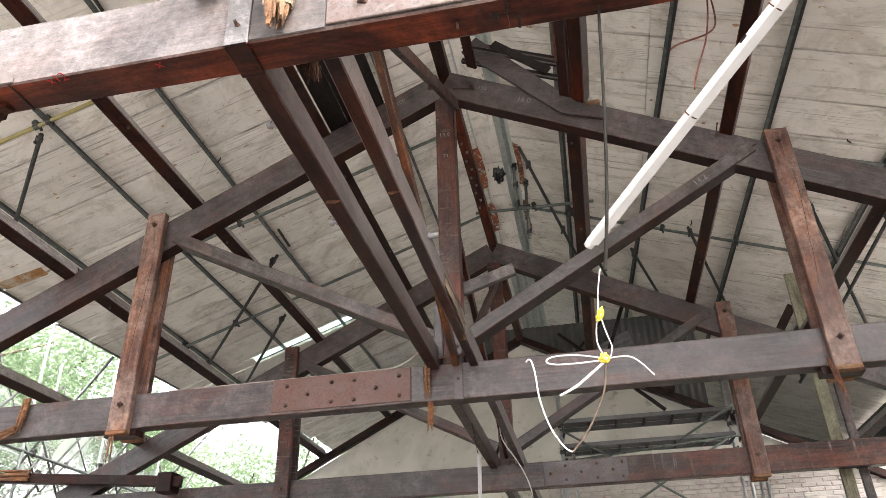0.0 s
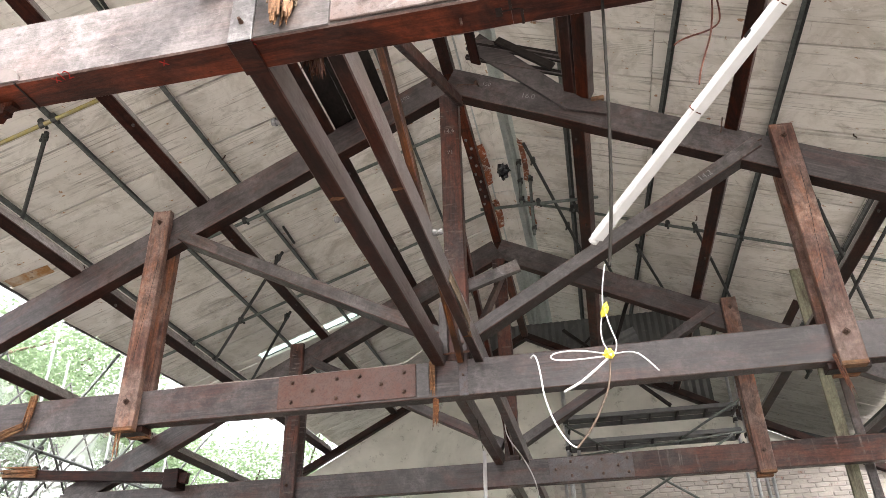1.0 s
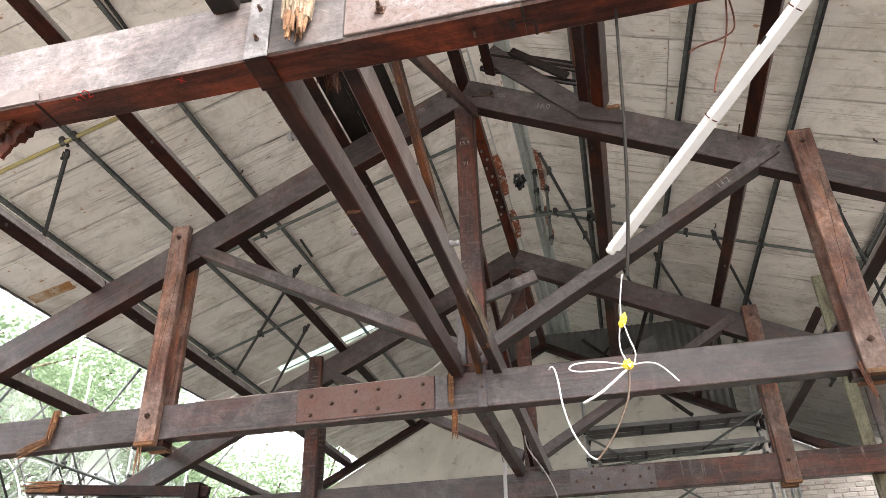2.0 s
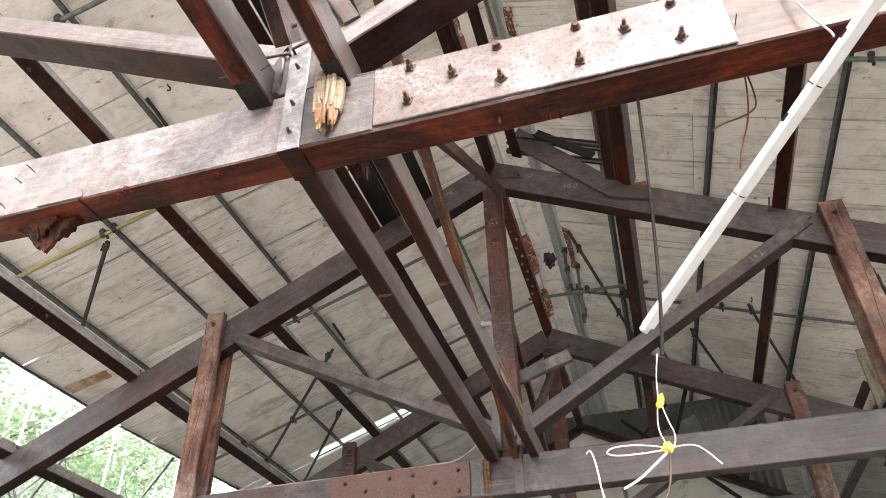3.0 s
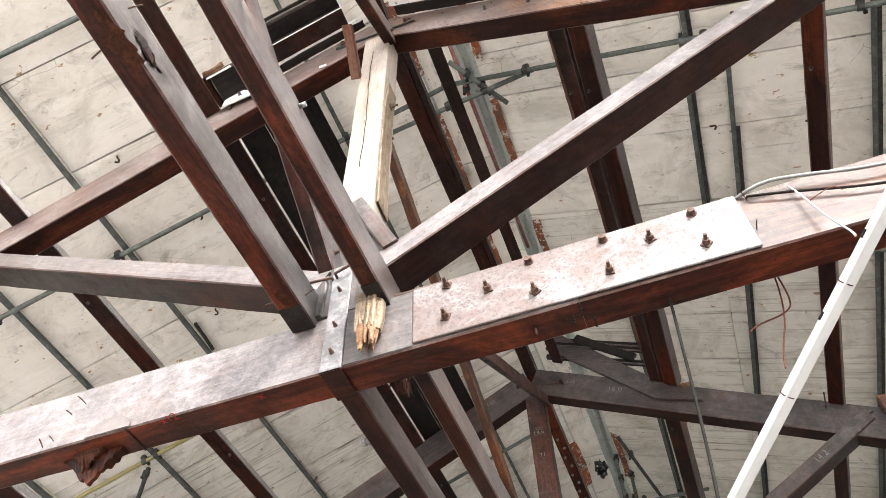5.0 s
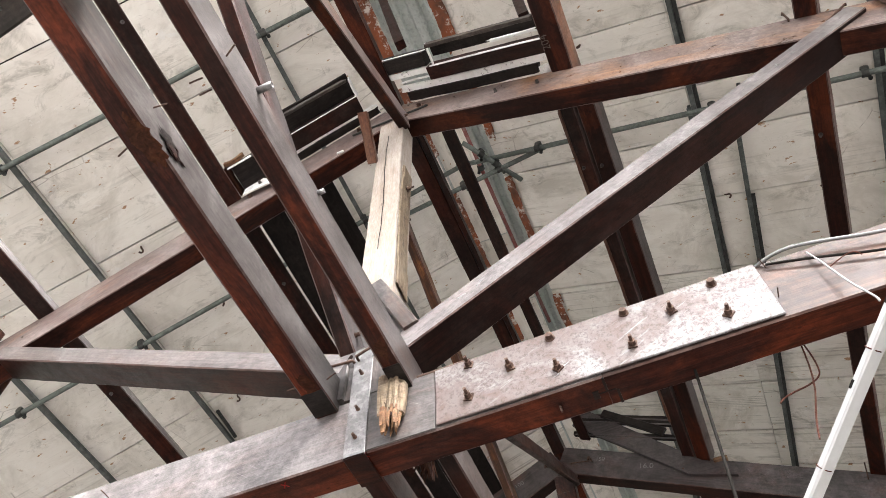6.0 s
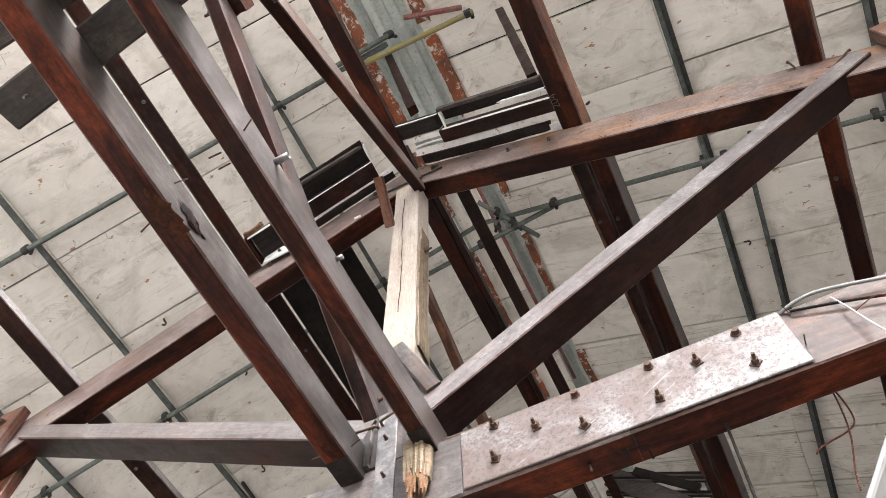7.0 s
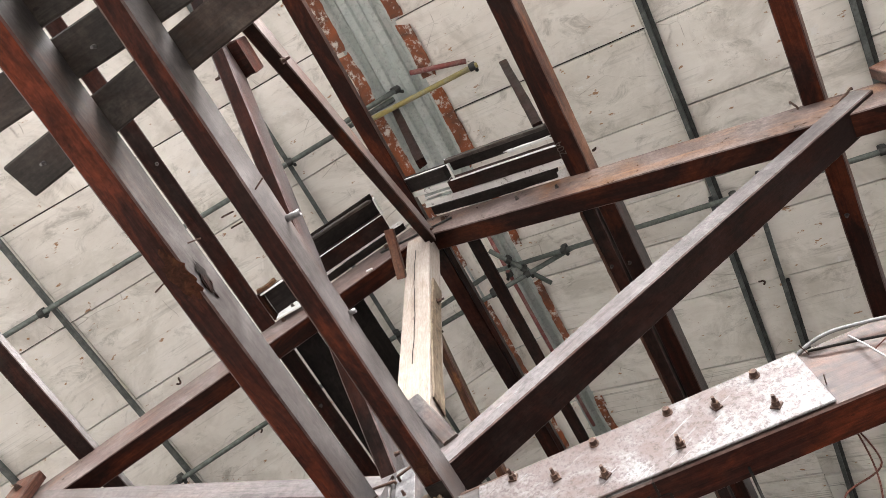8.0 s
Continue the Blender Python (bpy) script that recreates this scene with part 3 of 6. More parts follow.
def roof_panels():
    cs = math.sqrt(1 + SLOPE * SLOPE)
    for side, inner, outer in ((-1, 0.27, LEFT_EAVE), (1, 0.3, 7.6)):
        made = {}
        cuts = [inner, 3.4, 5.66, outer] if side < 0 else [inner, 2.14, 4.86, outer]
        for k, (ya, yb) in enumerate(zip(JOINTS[side], JOINTS[side][1:])):
            y, wide = (ya + yb) / 2, yb - ya - (0.011 if yb < 5.6 else 0.024)
            gap = side < 0 and ya == 12.26  # a board is missing: the sky shows
            for a, b in ((inner, 3.1), (5.15, outer)) if gap else zip(cuts, cuts[1:]):
                rnd = random.Random(k * 31 + side * 7 + int(a * 13))
                length = (b - a) * cs - 0.006
                if side < 0 and b == outer and y > 8.7:  # the open eave runs in towards the gable
                    length -= 0.05 * (y - 8.7) + max(0, 0.15 * (y - 12.6))
                skin = M_PANEL if y < 4.6 else M_PANEL_OLD
                key = (round(length, 3), round(wide, 3), skin.name)
                if key not in made:
                    made[key] = timber_mesh(length, wide, 0.05, skin, 0.004, 0.001, 1.2, seed=int(a * 10) + side)
                dy = rnd.uniform(-0.003, 0.003)
                p1 = Vector((RIDGE_X + side * a, y + dy, RIDGE_Z - SLOPE * a + 0.025 + rnd.uniform(-0.006, 0.006)))
                p2 = Vector((RIDGE_X + side * b, y + dy, RIDGE_Z - SLOPE * b + 0.025 + rnd.uniform(-0.006, 0.006)))
                put("roof_panel", made[key], axis_pose(p1, p2), shed_roof)
        if side < 0:  # narrow boards close most of the ridge beyond the near truss
            for ya, yb in zip(JOINTS[-1][4:16], JOINTS[-1][5:]):
                put("roof_panel", timber_mesh(yb - ya - 0.012, 0.33, 0.02, M_PANEL, 0.004, 0.004, 0.12, seed=int(ya * 7), ragged=(0.02, 0.02)), axis_pose((0.02, ya, RIDGE_Z - 0.045), (0.02, yb, RIDGE_Z - 0.045)), shed_roof)
        # dark underlay above the joints
        for y0, y1, far_end in ((-1.57, 12.27, outer - 0.2), (12.27, 12.53, 3.08 if side < 0 else outer), (12.53, 20.6, outer - 1.5 if side < 0 else outer)):
            y0, y1 = y0 + 0.01, y1 - 0.01
            xa, xb = inner + 0.01, far_end - 0.01
            q = [(RIDGE_X + side * x, y, RIDGE_Z - SLOPE * x + 0.058 + d) for d in (0, 0.006) for x, y in ((xa, y0), (xb, y0), (xb, y1), (xa, y1))]
            put("underlay", mesh_of("underlay", q, [(0, 1, 2, 3), (7, 6, 5, 4), (0, 4, 5, 1), (1, 5, 6, 2), (2, 6, 7, 3), (3, 7, 4, 0)], M_BLACK), Matrix(), shed_roof)


def sheet_material():
    m, nt, bsdf = material("milky_plastic_sheet")
    tr, mx = nt.nodes.new("ShaderNodeBsdfTranslucent"), nt.nodes.new("ShaderNodeMixShader")
    tr.inputs["Color"].default_value = (0.5, 0.6, 0.57, 1)
    bsdf.inputs["Base Color"].default_value = (0.5, 0.56, 0.54, 1)
    streak = tex_noise(nt, coords(nt, (1, 9, 1)), 1.5, 5, 0.7)
    nt.links.new(ramp(nt, streak, [(0.3, grey(0.55)), (0.7, grey(0.95))]), mx.inputs[0])
    nt.links.new(bsdf.outputs[0], mx.inputs[1])
    nt.links.new(tr.outputs[0], mx.inputs[2])
    nt.links.new(mx.outputs[0], nt.nodes["Material Output"].inputs["Surface"])
    return m


sheet_slope = [(RIDGE_X - x, y, RIDGE_Z - SLOPE * x + 0.09 + d) for d in (0, 0.003) for x, y in ((2.9, 12.2), (5.3, 12.2), (5.3, 12.6), (2.9, 12.6))]
put("translucent_sheet", mesh_of("sheet", sheet_slope, [(0, 1, 2, 3), (7, 6, 5, 4)], sheet_material()), Matrix(), shed_roof, "milky plastic sheet over a missing board")


# dark batten along the open eave
for y0, y1, xa, xb in ((-1.5, 4.4, -6.6, -6.6), (4.45, 8.8, -6.6, -6.58), (8.85, 13.2, -6.58, -6.36)):
    ob = timber("eave_batten", (xa, y0, shed(xa, 0.03)), (xb, y1, shed(xb, 0.03)), 0.05, 0.03, M_GREYED, wear=0.01, ragged=(0.03, 0.03))
    tagged(ob, "grey weathered batten along the open eave", "batten", "eave battens")


# end wall behind everything, of dark corrugated sheet
def corrugated(width, height, pitch=0.09, depth=0.02):
    n = int(width / pitch * 2)
    verts, faces = [], []
    for i in range(n + 1):
        x = -width / 2 + width * i / n
        d = depth * (0.5 if i % 2 else -0.5)
        verts += [(x, d, 0), (x, d, height), (x, d + 0.004, height), (x, d + 0.004, 0)]
    for i in range(n):
        a, b = i * 4, i * 4 + 4
        faces += [(a, b, b + 1, a + 1), (a + 2, b + 2, b + 3, a + 3), (a + 1, b + 1, b + 2, a + 2), (a, a + 3, b + 3, b)]
    return mesh_of("sheet", verts, faces, M_SHEET)


end_wall = put("wall_end_sheet", corrugated(9.6, 8.8), Matrix.Translation((2.6, 20.8, 0)))
tagged(end_wall, "dark grey corrugated sheet closing the shed", "wall", kind="structure")

GABLE_Y = 12.72
screen = put("wall_inner_sheet", corrugated(4.6, 7.45, 0.13, 0.03), Matrix.Translation((0.9, 13.7, 0)))
tagged(screen, "dark grey corrugated sheet standing behind the gable", "wall", kind="structure")
# added wall: cuts the side light that over-brightened the roof beyond the gable
ob = box("wall_rear_east", 7.0, 7.08, GABLE_Y + 0.1, 20.75, 0, 6.05, M_SHEET)
tagged(ob, "added dark sheet that keeps light out beyond the gable", "wall", kind="structure")


# unseen sheets added on the east side to darken the right-hand bays
ob = box("wall_east_upper", 7.5, 7.56, 1.9, 5.4, 3.3, 5.95, M_SHEET)
tagged(ob, "added unseen dark sheet that shades the shed's right bays", "wall", kind="structure")
ob = box("wall_east_lower", 7.5, 7.56, 1.9, 5.4, 0, 3.29, M_SHEET)
tagged(ob, "added unseen dark sheet that shades the shed's right bays", "wall", kind="structure")


def gable():
    """Plastered gable with a broken edge to brickwork low down."""
    t = 0.24
    prof = [(-6.6, 0), (6.6, 0), (6.6, 3.28), (0, 6.71), (-6.6, 3.28)]
    verts = [(x, 0, z) for x, z in prof] + [(x, t, z) for x, z in prof]
    faces = [tuple(range(5)), tuple(reversed(range(5, 10)))] + [(i, i + 5, (i + 1) % 5 + 5, (i + 1) % 5) for i in range(5)]
    w = put("wall_gable", mesh_of("gable", verts, faces, M_PLASTER), Matrix.Translation((0, GABLE_Y, 0)))
    return tagged(w, "stained grey plaster gable wall over whitewashed brick", "wall", kind="structure")


wall_gable = gable()
for side, label in ((-1, "low brick side wall"), (1, "low brick side wall")):
    w = box("wall_west" if side < 0 else "wall_east", min(side * 6.15, side * 6.4), max(side * 6.15, side * 6.4), -2.6, GABLE_Y - 0.01, 0, 3.38, M_BRICK)
    tagged(w, label + " under the truss ends", "wall", kind="structure")

# ---- steel of the shed ----


def channel_mesh(length, web=0.1, flange=0.05, t=0.004, lip=0.015):
    """A lipped C channel along x, open to +y."""
    o = [(0, 0), (flange, 0), (flange, lip), (flange - t, lip), (flange - t, t), (t, t), (t, web - t), (flange - t, web - t), (flange - t, web - lip), (flange, web - lip), (flange, web), (0, web)]
    n = len(o)
    verts = [(0, y, z) for y, z in o] + [(length, y, z) for y, z in o]
    faces = [(i, (i + 1) % n, (i + 1) % n + n, i + n) for i in range(n)] + [tuple(reversed(range(n))), tuple(range(n, 2 * n))]
    return mesh_of("channel", verts, faces, M_CHANNEL)


def steel_channel(x, xe, y0, y1, strip):
    """A roof channel whose lower flange is centred on x at one end and xe at the other; strip: a dark strip runs beside
    it.
    """
    side = math.copysign(1, x - RIDGE_X)
    up = Vector((side * SLOPE, 0, 1)).normalized()
    m = axis_pose((x, y0, shed(x, 0.1)), (xe, y1, shed(xe, 0.1)), up) @ Matrix.Translation((0, -0.02, 0.03))
    ob = put("steel_channel", channel_mesh(math.hypot(y1 - y0, xe - x), 0.07, 0.04), m)
    tagged(ob, "grey-green lipped steel channel carrying the roof panels", "channel", "steel roof channels")
    if strip:
        put("packing_bar", box_mesh(strip, y1 - y0, -0.036, -0.002, 0.012, 0.05, M_TUBE_DARK, 0.002), m, ob, "dark strip beside the channel")


for x, xe, y0, y1, strip in ((-5.56, -5.56, -1.5, 15.8, 0), (-4.43, -4.43, -1.5, 15.8, 0), (-3.295, -3.295, -1.5, 15.8, 0), (-1.04, -1.04, -1.5, 15.8, 0), (1.13, 1.05, 5.6, 15.8, 0.02), (2.26, 2.23, -1.5, 3.12, 0.02),
                             (2.19, 2.13, 3.02, 5.2, 0.02), (2.535, 2.0, 3.05, 15.8, 1.0), (3.56, 3.62, -1.5, 15.8, 0.02), (4.93, 4.98, -1.5, 15.8, 0.02), (6.15, 6.15, -1.5, 15.8, 0)):
    steel_channel(x, xe, y0, y1, strip)


for x, y0, y1 in ((-3.235, 4.15, 4.55), (2.62, 2.9, 3.05), (-3.2, 8.9, 9.4)):
    ob = timber("short_bar", (x, y0, shed(x, 0.05)), (x - 0.02, y1, shed(x - 0.02, 0.05)), 0.035, 0.035, M_TUBE_DARK)
    tagged(ob, "short dark bar fixed beside a roof channel", "bar", "short bars")
CLIP = cable_mesh([(0, 0, 0), (0.01, 0, -0.03), (0.035, 0.01, -0.05), (0.03, 0.03, -0.075), (0.0, 0.02, -0.07)], 0.009, M_BOLT)
for k, (x, y) in enumerate(((-3.015, 4.135), (-3.8, 6.52), (-3.25, 7.08), (4.51, 8.03), (2.33, 4.02), (0.72, 10.18), (2.99, 10.48), (1.5, 2.2), (3.1, 4.1), (-2.6, 3.1), (-2.9, 2.2))):
    ob = put("rusty_clip", CLIP, Matrix.Translation((x, y, shed(x, 0.001))) @ Matrix.Rotation(k * 1.3, 4, "Z"))
    tagged(ob, "small bent rusty clip hanging from the roof boards", "clip", "rusty clips")


def ridge_cap():
    """Folded zinc sheet with ribs that closes the shed's ridge, seen from below."""
    prof = [(-0.3, -0.06), (-0.22, -0.045), (-0.2, -0.005), (-0.15, -0.005), (-0.13, -0.045), (-0.06, -0.045), (-0.04, 0.0), (0.03, 0.0), (0.05, -0.04), (0.13, -0.04), (0.15, -0.005), (0.2, -0.005), (0.22, -0.045), (0.32, -0.07)]
    n = len(prof)
    verts = [(x, y, z + d) for y in (-2.5, 20.7) for d in (0, 0.004) for x, z in prof]
    faces = []
    for i in range(n - 1):
        faces += [(i, i + 1, 2 * n + i + 1, 2 * n + i), (n + i + 1, n + i, 3 * n + i, 3 * n + i + 1)]
    ob = put("ridge_cap", mesh_of("cap", verts, faces, M_RIDGE), Matrix.Translation((0.12, 0, RIDGE_Z + 0.06)))
    return tagged(ob, "pale ribbed zinc sheet along the shed's ridge", "ridge cap", kind="structure")


ridge_cap()
for side in (-1, 1):
    for y0, y1 in ((-1.5, 0.42), (0.43, 1.02), (1.06, 1.95), (2.0, 2.9), (3.3, 4.4), (4.9, 5.5), (9.0, 10.2), (10.6, 11.6)):
        x = -0.18 if side < 0 else 0.435
        ob = timber("edge_board", (x, y0, shed(x, 0.03)), (x, y1, shed(x, 0.03)), 0.13 if side < 0 else 0.15 if y0 < 1.9 else 0.1, 0.03, M_RUSTRED, None, "", (side * SLOPE, 0, 1), ragged=(0.2, 0.2), wear=0.026, step=0.05)
        tagged(ob, "flaking orange-primed board along the shed's ridge", "board", "orange edge boards")

# tubes up the slope and along the shed
for y, x0, x1 in ((1.0, -6.6, 0.05), (3.02, -6.6, 0.05), (8.3, -6.6, -0.3), (10.7, -6.6, -0.3)):
    scaffold_tube((x0, y, shed(x0, 0.16)), (x1, y, shed(x1, 0.16)), M_TUBE, clamps=(0.17, 0.31, 0.49, 0.84))
scaffold_tube((-6.6, 5.38, shed(-6.6, 0.16)), (-3.2, 5.38, shed(-3.2, 0.16)), M_TUBE_YELLOW, clamps=(0.62, 0.66), label="yellow painted scaffold tube under the shed roof")
scaffold_tube((-0.35, 1.03, shed(-0.35, 0.22)), (0.88, 1.03, shed(0.88, 0.2)), M_TUBE_YELLOW, clamps=(0.96,), label="faded yellow tube across the shed's ridge")
scaffold_tube((-0.5, 0.93, shed(-0.5, 0.3)), (0.14, 0.94, 8.5), M_TUBE, clamps=(0.95,))
scaffold_tube((0.3, 0.86, 8.44), (0.8, 0.98, 8.3), M_TUBE_RED, label="short red painted tube at the shed's ridge")
scaffold_tube((0.17, 2.72, 8.28), (0.568, 3.312, 8.25), M_TUBE, clamps=(0.3, 0.55), label="short open-ended tube clamped near the ridge")
scaffold_tube((-0.75, 3.22, 8.24), (0.9, 3.06, 8.24), M_TUBE, clamps=(0.46, 0.7), label="level grey-green tube under the shed's ridge")
scaffold_tube((0.205, 2.3, 8.5), (0.235, 5.3, 8.5), M_TUBE_RED, r=0.02, clamps=(0.28,), label="dirty red tube along the shed's ridge")
for y, x0, x1 in ((3.0, 0.0, 6.9), (5.6, 0.6, 6.9), (8.25, 0.3, 6.9), (10.65, 0.3, 6.9)):
    scaffold_tube((x0, y, shed(x0, 0.16)), (x1, y, shed(x1, 0.16)), M_TUBE, clamps=(0.12, 0.34, 0.5, 0.7))
for p, q in (((2.9, 10.4, shed(2.9, 0.2)), (3.9, 13.4, shed(3.9, 0.2))), ((2.1, 11.4, shed(2.1, 0.2)), (2.95, 14.0, shed(2.95, 0.2))), ((-4.47, 5.45, shed(-4.47, 0.22)), (-5.6, 6.6, shed(-5.6, 0.22))), ((-3.36, 9.3, shed(-3.36, 0.2)), (-5.6, 11.6, shed(-5.6, 0.2))), ((-3.9, 11.0, shed(-3.9, 0.2)), (-5.9, 13.4, shed(-5.9, 0.2))), ((4.2, 9.0, 6.9), (5.9, 12.5, 5.1)), ((5.2, 9.0, 6.6), (4.4, 12.2, 5.4))):
    scaffold_tube(p, q, M_TUBE_DARK, clamps=(0.05, 0.95), label="dirty dark diagonal scaffold tube", group="diagonal tubes")

# ---- the old roof frame ----
YS = {"near": 1.625, "middle": 5.45, "far": 8.93}
TH = 0.14               # thickness of tie, rafters, struts
TIE_Z0, TIE_Z1 = 3.40, 3.695
RAF_LOW, RAF_TOP, PITCH = 6.44, 6.775, 0.5
HALF = 6.05


def raf(x, c):
    return c - PITCH * abs(x)


def truss(key, wood_tie, wood_raf, splice_x):
    y0 = YS[key]
    yc = y0 + TH / 2
    # the near truss gets the palest sides, their sheen put into the colour
    side = {"near": M_DRY_SHEEN, "middle": M_DUSK_SHEEN, "far": M_DUSK_SHEEN}[key]
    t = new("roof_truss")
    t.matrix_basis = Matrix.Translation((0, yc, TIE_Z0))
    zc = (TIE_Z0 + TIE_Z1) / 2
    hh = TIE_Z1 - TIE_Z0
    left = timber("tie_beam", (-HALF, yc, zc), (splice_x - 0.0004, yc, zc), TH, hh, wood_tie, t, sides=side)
    right = timber("tie_beam", (splice_x + 0.0004, yc, zc), (HALF, yc, zc), TH, hh, wood_tie, t, sides={"near": M_RUBBED, "middle": M_DUSK_SHEEN, "far": M_DUSKRED}[key])
    # the open joints and the notch of the stepped scarf, on the lower face
    for x0, x1, ya, yb in ((-0.006, 0.003, y0 + 0.006, yc - 0.004), (0.028, 0.037, yc + 0.002, y0 + TH - 0.006), (-0.03, 0.028, yc - 0.003, yc - 0.0005), (-0.05, -0.03, yc - 0.018, yc + 0.018)):
        box("scarf_joint", splice_x + x0, splice_x + x1, ya, yb, TIE_Z0 - 0.0012, TIE_Z0 + 0.03, M_BLACK, t, "dark open joint of the scarf", 0.0)
    depth = (RAF_TOP - RAF_LOW) * math.cos(math.atan(PITCH))
    mid = (RAF_LOW + RAF_TOP) / 2
    rafters = []
    for s in (-1, 1):
        rafters.append(timber("rafter", (s * 0.01, yc, raf(0.01, mid)), (s * 5.95, yc, raf(5.95, mid)), TH, depth, wood_raf, t, sides=side if key != "near" else M_ORANGE_SHEEN if s > 0 else M_RUBBED_SHEEN))
    struts = []
    for s in (-1, 1):
        z0, z1, deep = (3.896, 5.363, 0.115) if s > 0 else (3.905, 5.215, 0.115)
        struts.append(timber("strut", (s * 0.1, yc, z0), (s * 2.62, yc, z1), TH + 0.04, deep, M_DARK, t, sides=M_GREYED if key == "middle" else side))
    return t, left, right, rafters, struts


def king(t, y0, pale):
    yc = y0 + TH / 2
    z1 = raf(0, RAF_LOW) - 0.01
    if pale:
        timber("king_post", (0, yc, 4.33), (0, yc, z1), 0.18, TH + 0.02, M_NEW, t, "pale new timber king post with a drying crack", up=(0, 1, 0))
        timber("king_post_foot", (0, yc, TIE_Z1), (0, yc, 4.33), 0.19, TH + 0.01, M_GREYED, t, "greyed old foot of the king post", up=(0, 1, 0))
    else:
        timber("king_post", (0, yc, TIE_Z1), (0, yc, z1), 0.18, TH, M_DUSKRED, t, "greyed red-brown king post", up=(0, 1, 0))


def hangers(t, y0, mats, low=3.345):
    """Pairs of planks that clasp rafter and tie, bolted through."""
    for s in (-1, 1):
        for back in (0, 1):
            y = y0 - 0.0375 if not back else y0 + TH + 0.0375
            h = timber("hanging_post", (s * 2.82, y, low), (s * 2.82, y, 5.47), 0.185, 0.073, mats[(s + 1) // 2], t, "red-brown plank hanger, worn orange at its foot", up=(0, 1, 0), step=0.12, ragged=(0.02, 0.01))
            rnd = random.Random(int(y0 * 10) + s * 3 + back)
            box("worn_foot", s * 2.82 - 0.088, s * 2.82 + 0.088, y - 0.0395, y + 0.0395, low - 0.004, low + 0.03 + 0.02 * back, M_ROT, h, "torn orange foot of the hanger")
            # drying split down the face of the plank
            x, yf = s * 2.82 + rnd.uniform(-0.03, 0.03), y - 0.0365
            za = rnd.uniform(3.7, 4.2)
            path = [(x + rnd.uniform(-0.006, 0.006) + 0.01 * k, yf, za + 0.14 * k) for k in range(8)]
            put("split", cable_mesh(path, 0.0017, M_BLACK), Matrix(), h, "dark drying split")
            if not back:
                for z in (3.585, 5.34):
                    bolt(s * 2.82, y0 - 0.076, z, h, BOLT, 0.78)


near, near_l, near_r, near_raf, near_str = truss("near", M_RED, M_DEEP, 0.87)
tagged(near, "dark red-brown king-post truss with a pale replaced king post", "truss", "roof trusses")
king(near, YS["near"], True)
hangers(near, YS["near"], (M_HANGER, M_HANGER))
middle, mid_l, mid_r, mid_raf, mid_str = truss("middle", M_DARK, M_DARK, -0.92)
tagged(middle, "dark greyed king-post truss with chalk marks", "truss", "roof trusses")
king(middle, YS["middle"], False)
hangers(middle, YS["middle"], (M_HANGER, M_HANGER))
far, far_l, far_r, far_raf, far_str = truss("far", M_RED, M_DARK, 0.9)
tagged(far, "dark king-post truss close to the gable wall", "truss", "roof trusses")
king(far, YS["far"], False)
hangers(far, YS["far"], (M_DUSKRED, M_HANGER))
# rake timbers against the gable
for s in (-1, 1):
    ob = timber("rake_rafter", (s * 0.01, 12.63, 6.775), (s * 5.95, 12.63, 6.78 - 0.52 * 5.95), TH, 0.115, M_DARK)
    tagged(ob, "dark rafter along the plaster gable", "rafter", "gable rafters")

# splice plates with their bolts
plate = box("splice_plate", 0.29, 1.467, YS["near"] - 0.011, YS["near"] - 0.001, TIE_Z0 + 0.012, TIE_Z1 - 0.006, M_PLATE, near, "pale weathered steel splice plate")
for x, z, mesh in ((0.425, 3.663, BOLT_LONG), (0.576, 3.57, BOLT_LONG), (0.739, 3.49, BOLT_LONG), (0.997, 3.486, BOLT_LONG), (1.155, 3.585, BOLT_LONG), (1.314, 3.484, BOLT_LONG), (1.314, 3.672, BOLT_ROUND), (0.416, 3.491, BOLT_LONG), (0.735, 3.665, BOLT_ROUND), (1.005, 3.668, BOLT_ROUND)):
    bolt(x, YS["near"] - 0.0105, min(z, 3.655), plate, mesh, x * 3)
plate = box("splice_plate", -1.5, -0.345, YS["middle"] - 0.011, YS["middle"] - 0.001, TIE_Z0 + 0.02, TIE_Z1 - 0.002, M_PLATE_RED, middle, "rusty brown steel splice plate")
for k, x in enumerate((-1.38, -1.2, -1.0, -0.81, -0.63, -0.44)):
    for z in ((3.47, 3.63) if k in (0, 2, 3, 5) else (3.55,)):
        bolt(x, YS["middle"] - 0.0105, z, plate, BOLT_ROUND, x)
plate = box("splice_plate", 0.42, 1.39, YS["far"] - 0.011, YS["far"] - 0.001, TIE_Z0 + 0.01, TIE_Z1 - 0.01, M_PLATE_GREY, far, "grey steel splice plate")
for k, x in enumerate((0.5, 0.68, 0.86, 1.04, 1.22, 1.33)):
    for z in ((3.47, 3.63) if k % 2 else (3.55,)):
        bolt(x, YS["far"] - 0.0105, z, plate, BOLT_ROUND, x)


def purlin(x, a, b, w, mat, side):
    """A purlin set square to the rafter's slope and let a little way into its top; x is the middle of its lower face."""
    up = Vector((math.copysign(PITCH, x), 0, 1)).normalized()
    p = Vector((x, 0, raf(x, RAF_TOP) - 0.025)) + up * 0.075
    return timber("purlin", (p.x, a, p.z), (p.x, b, p.z), w, 0.15, mat, None, "", up, sides=side, ragged=(0.01, 0.01))


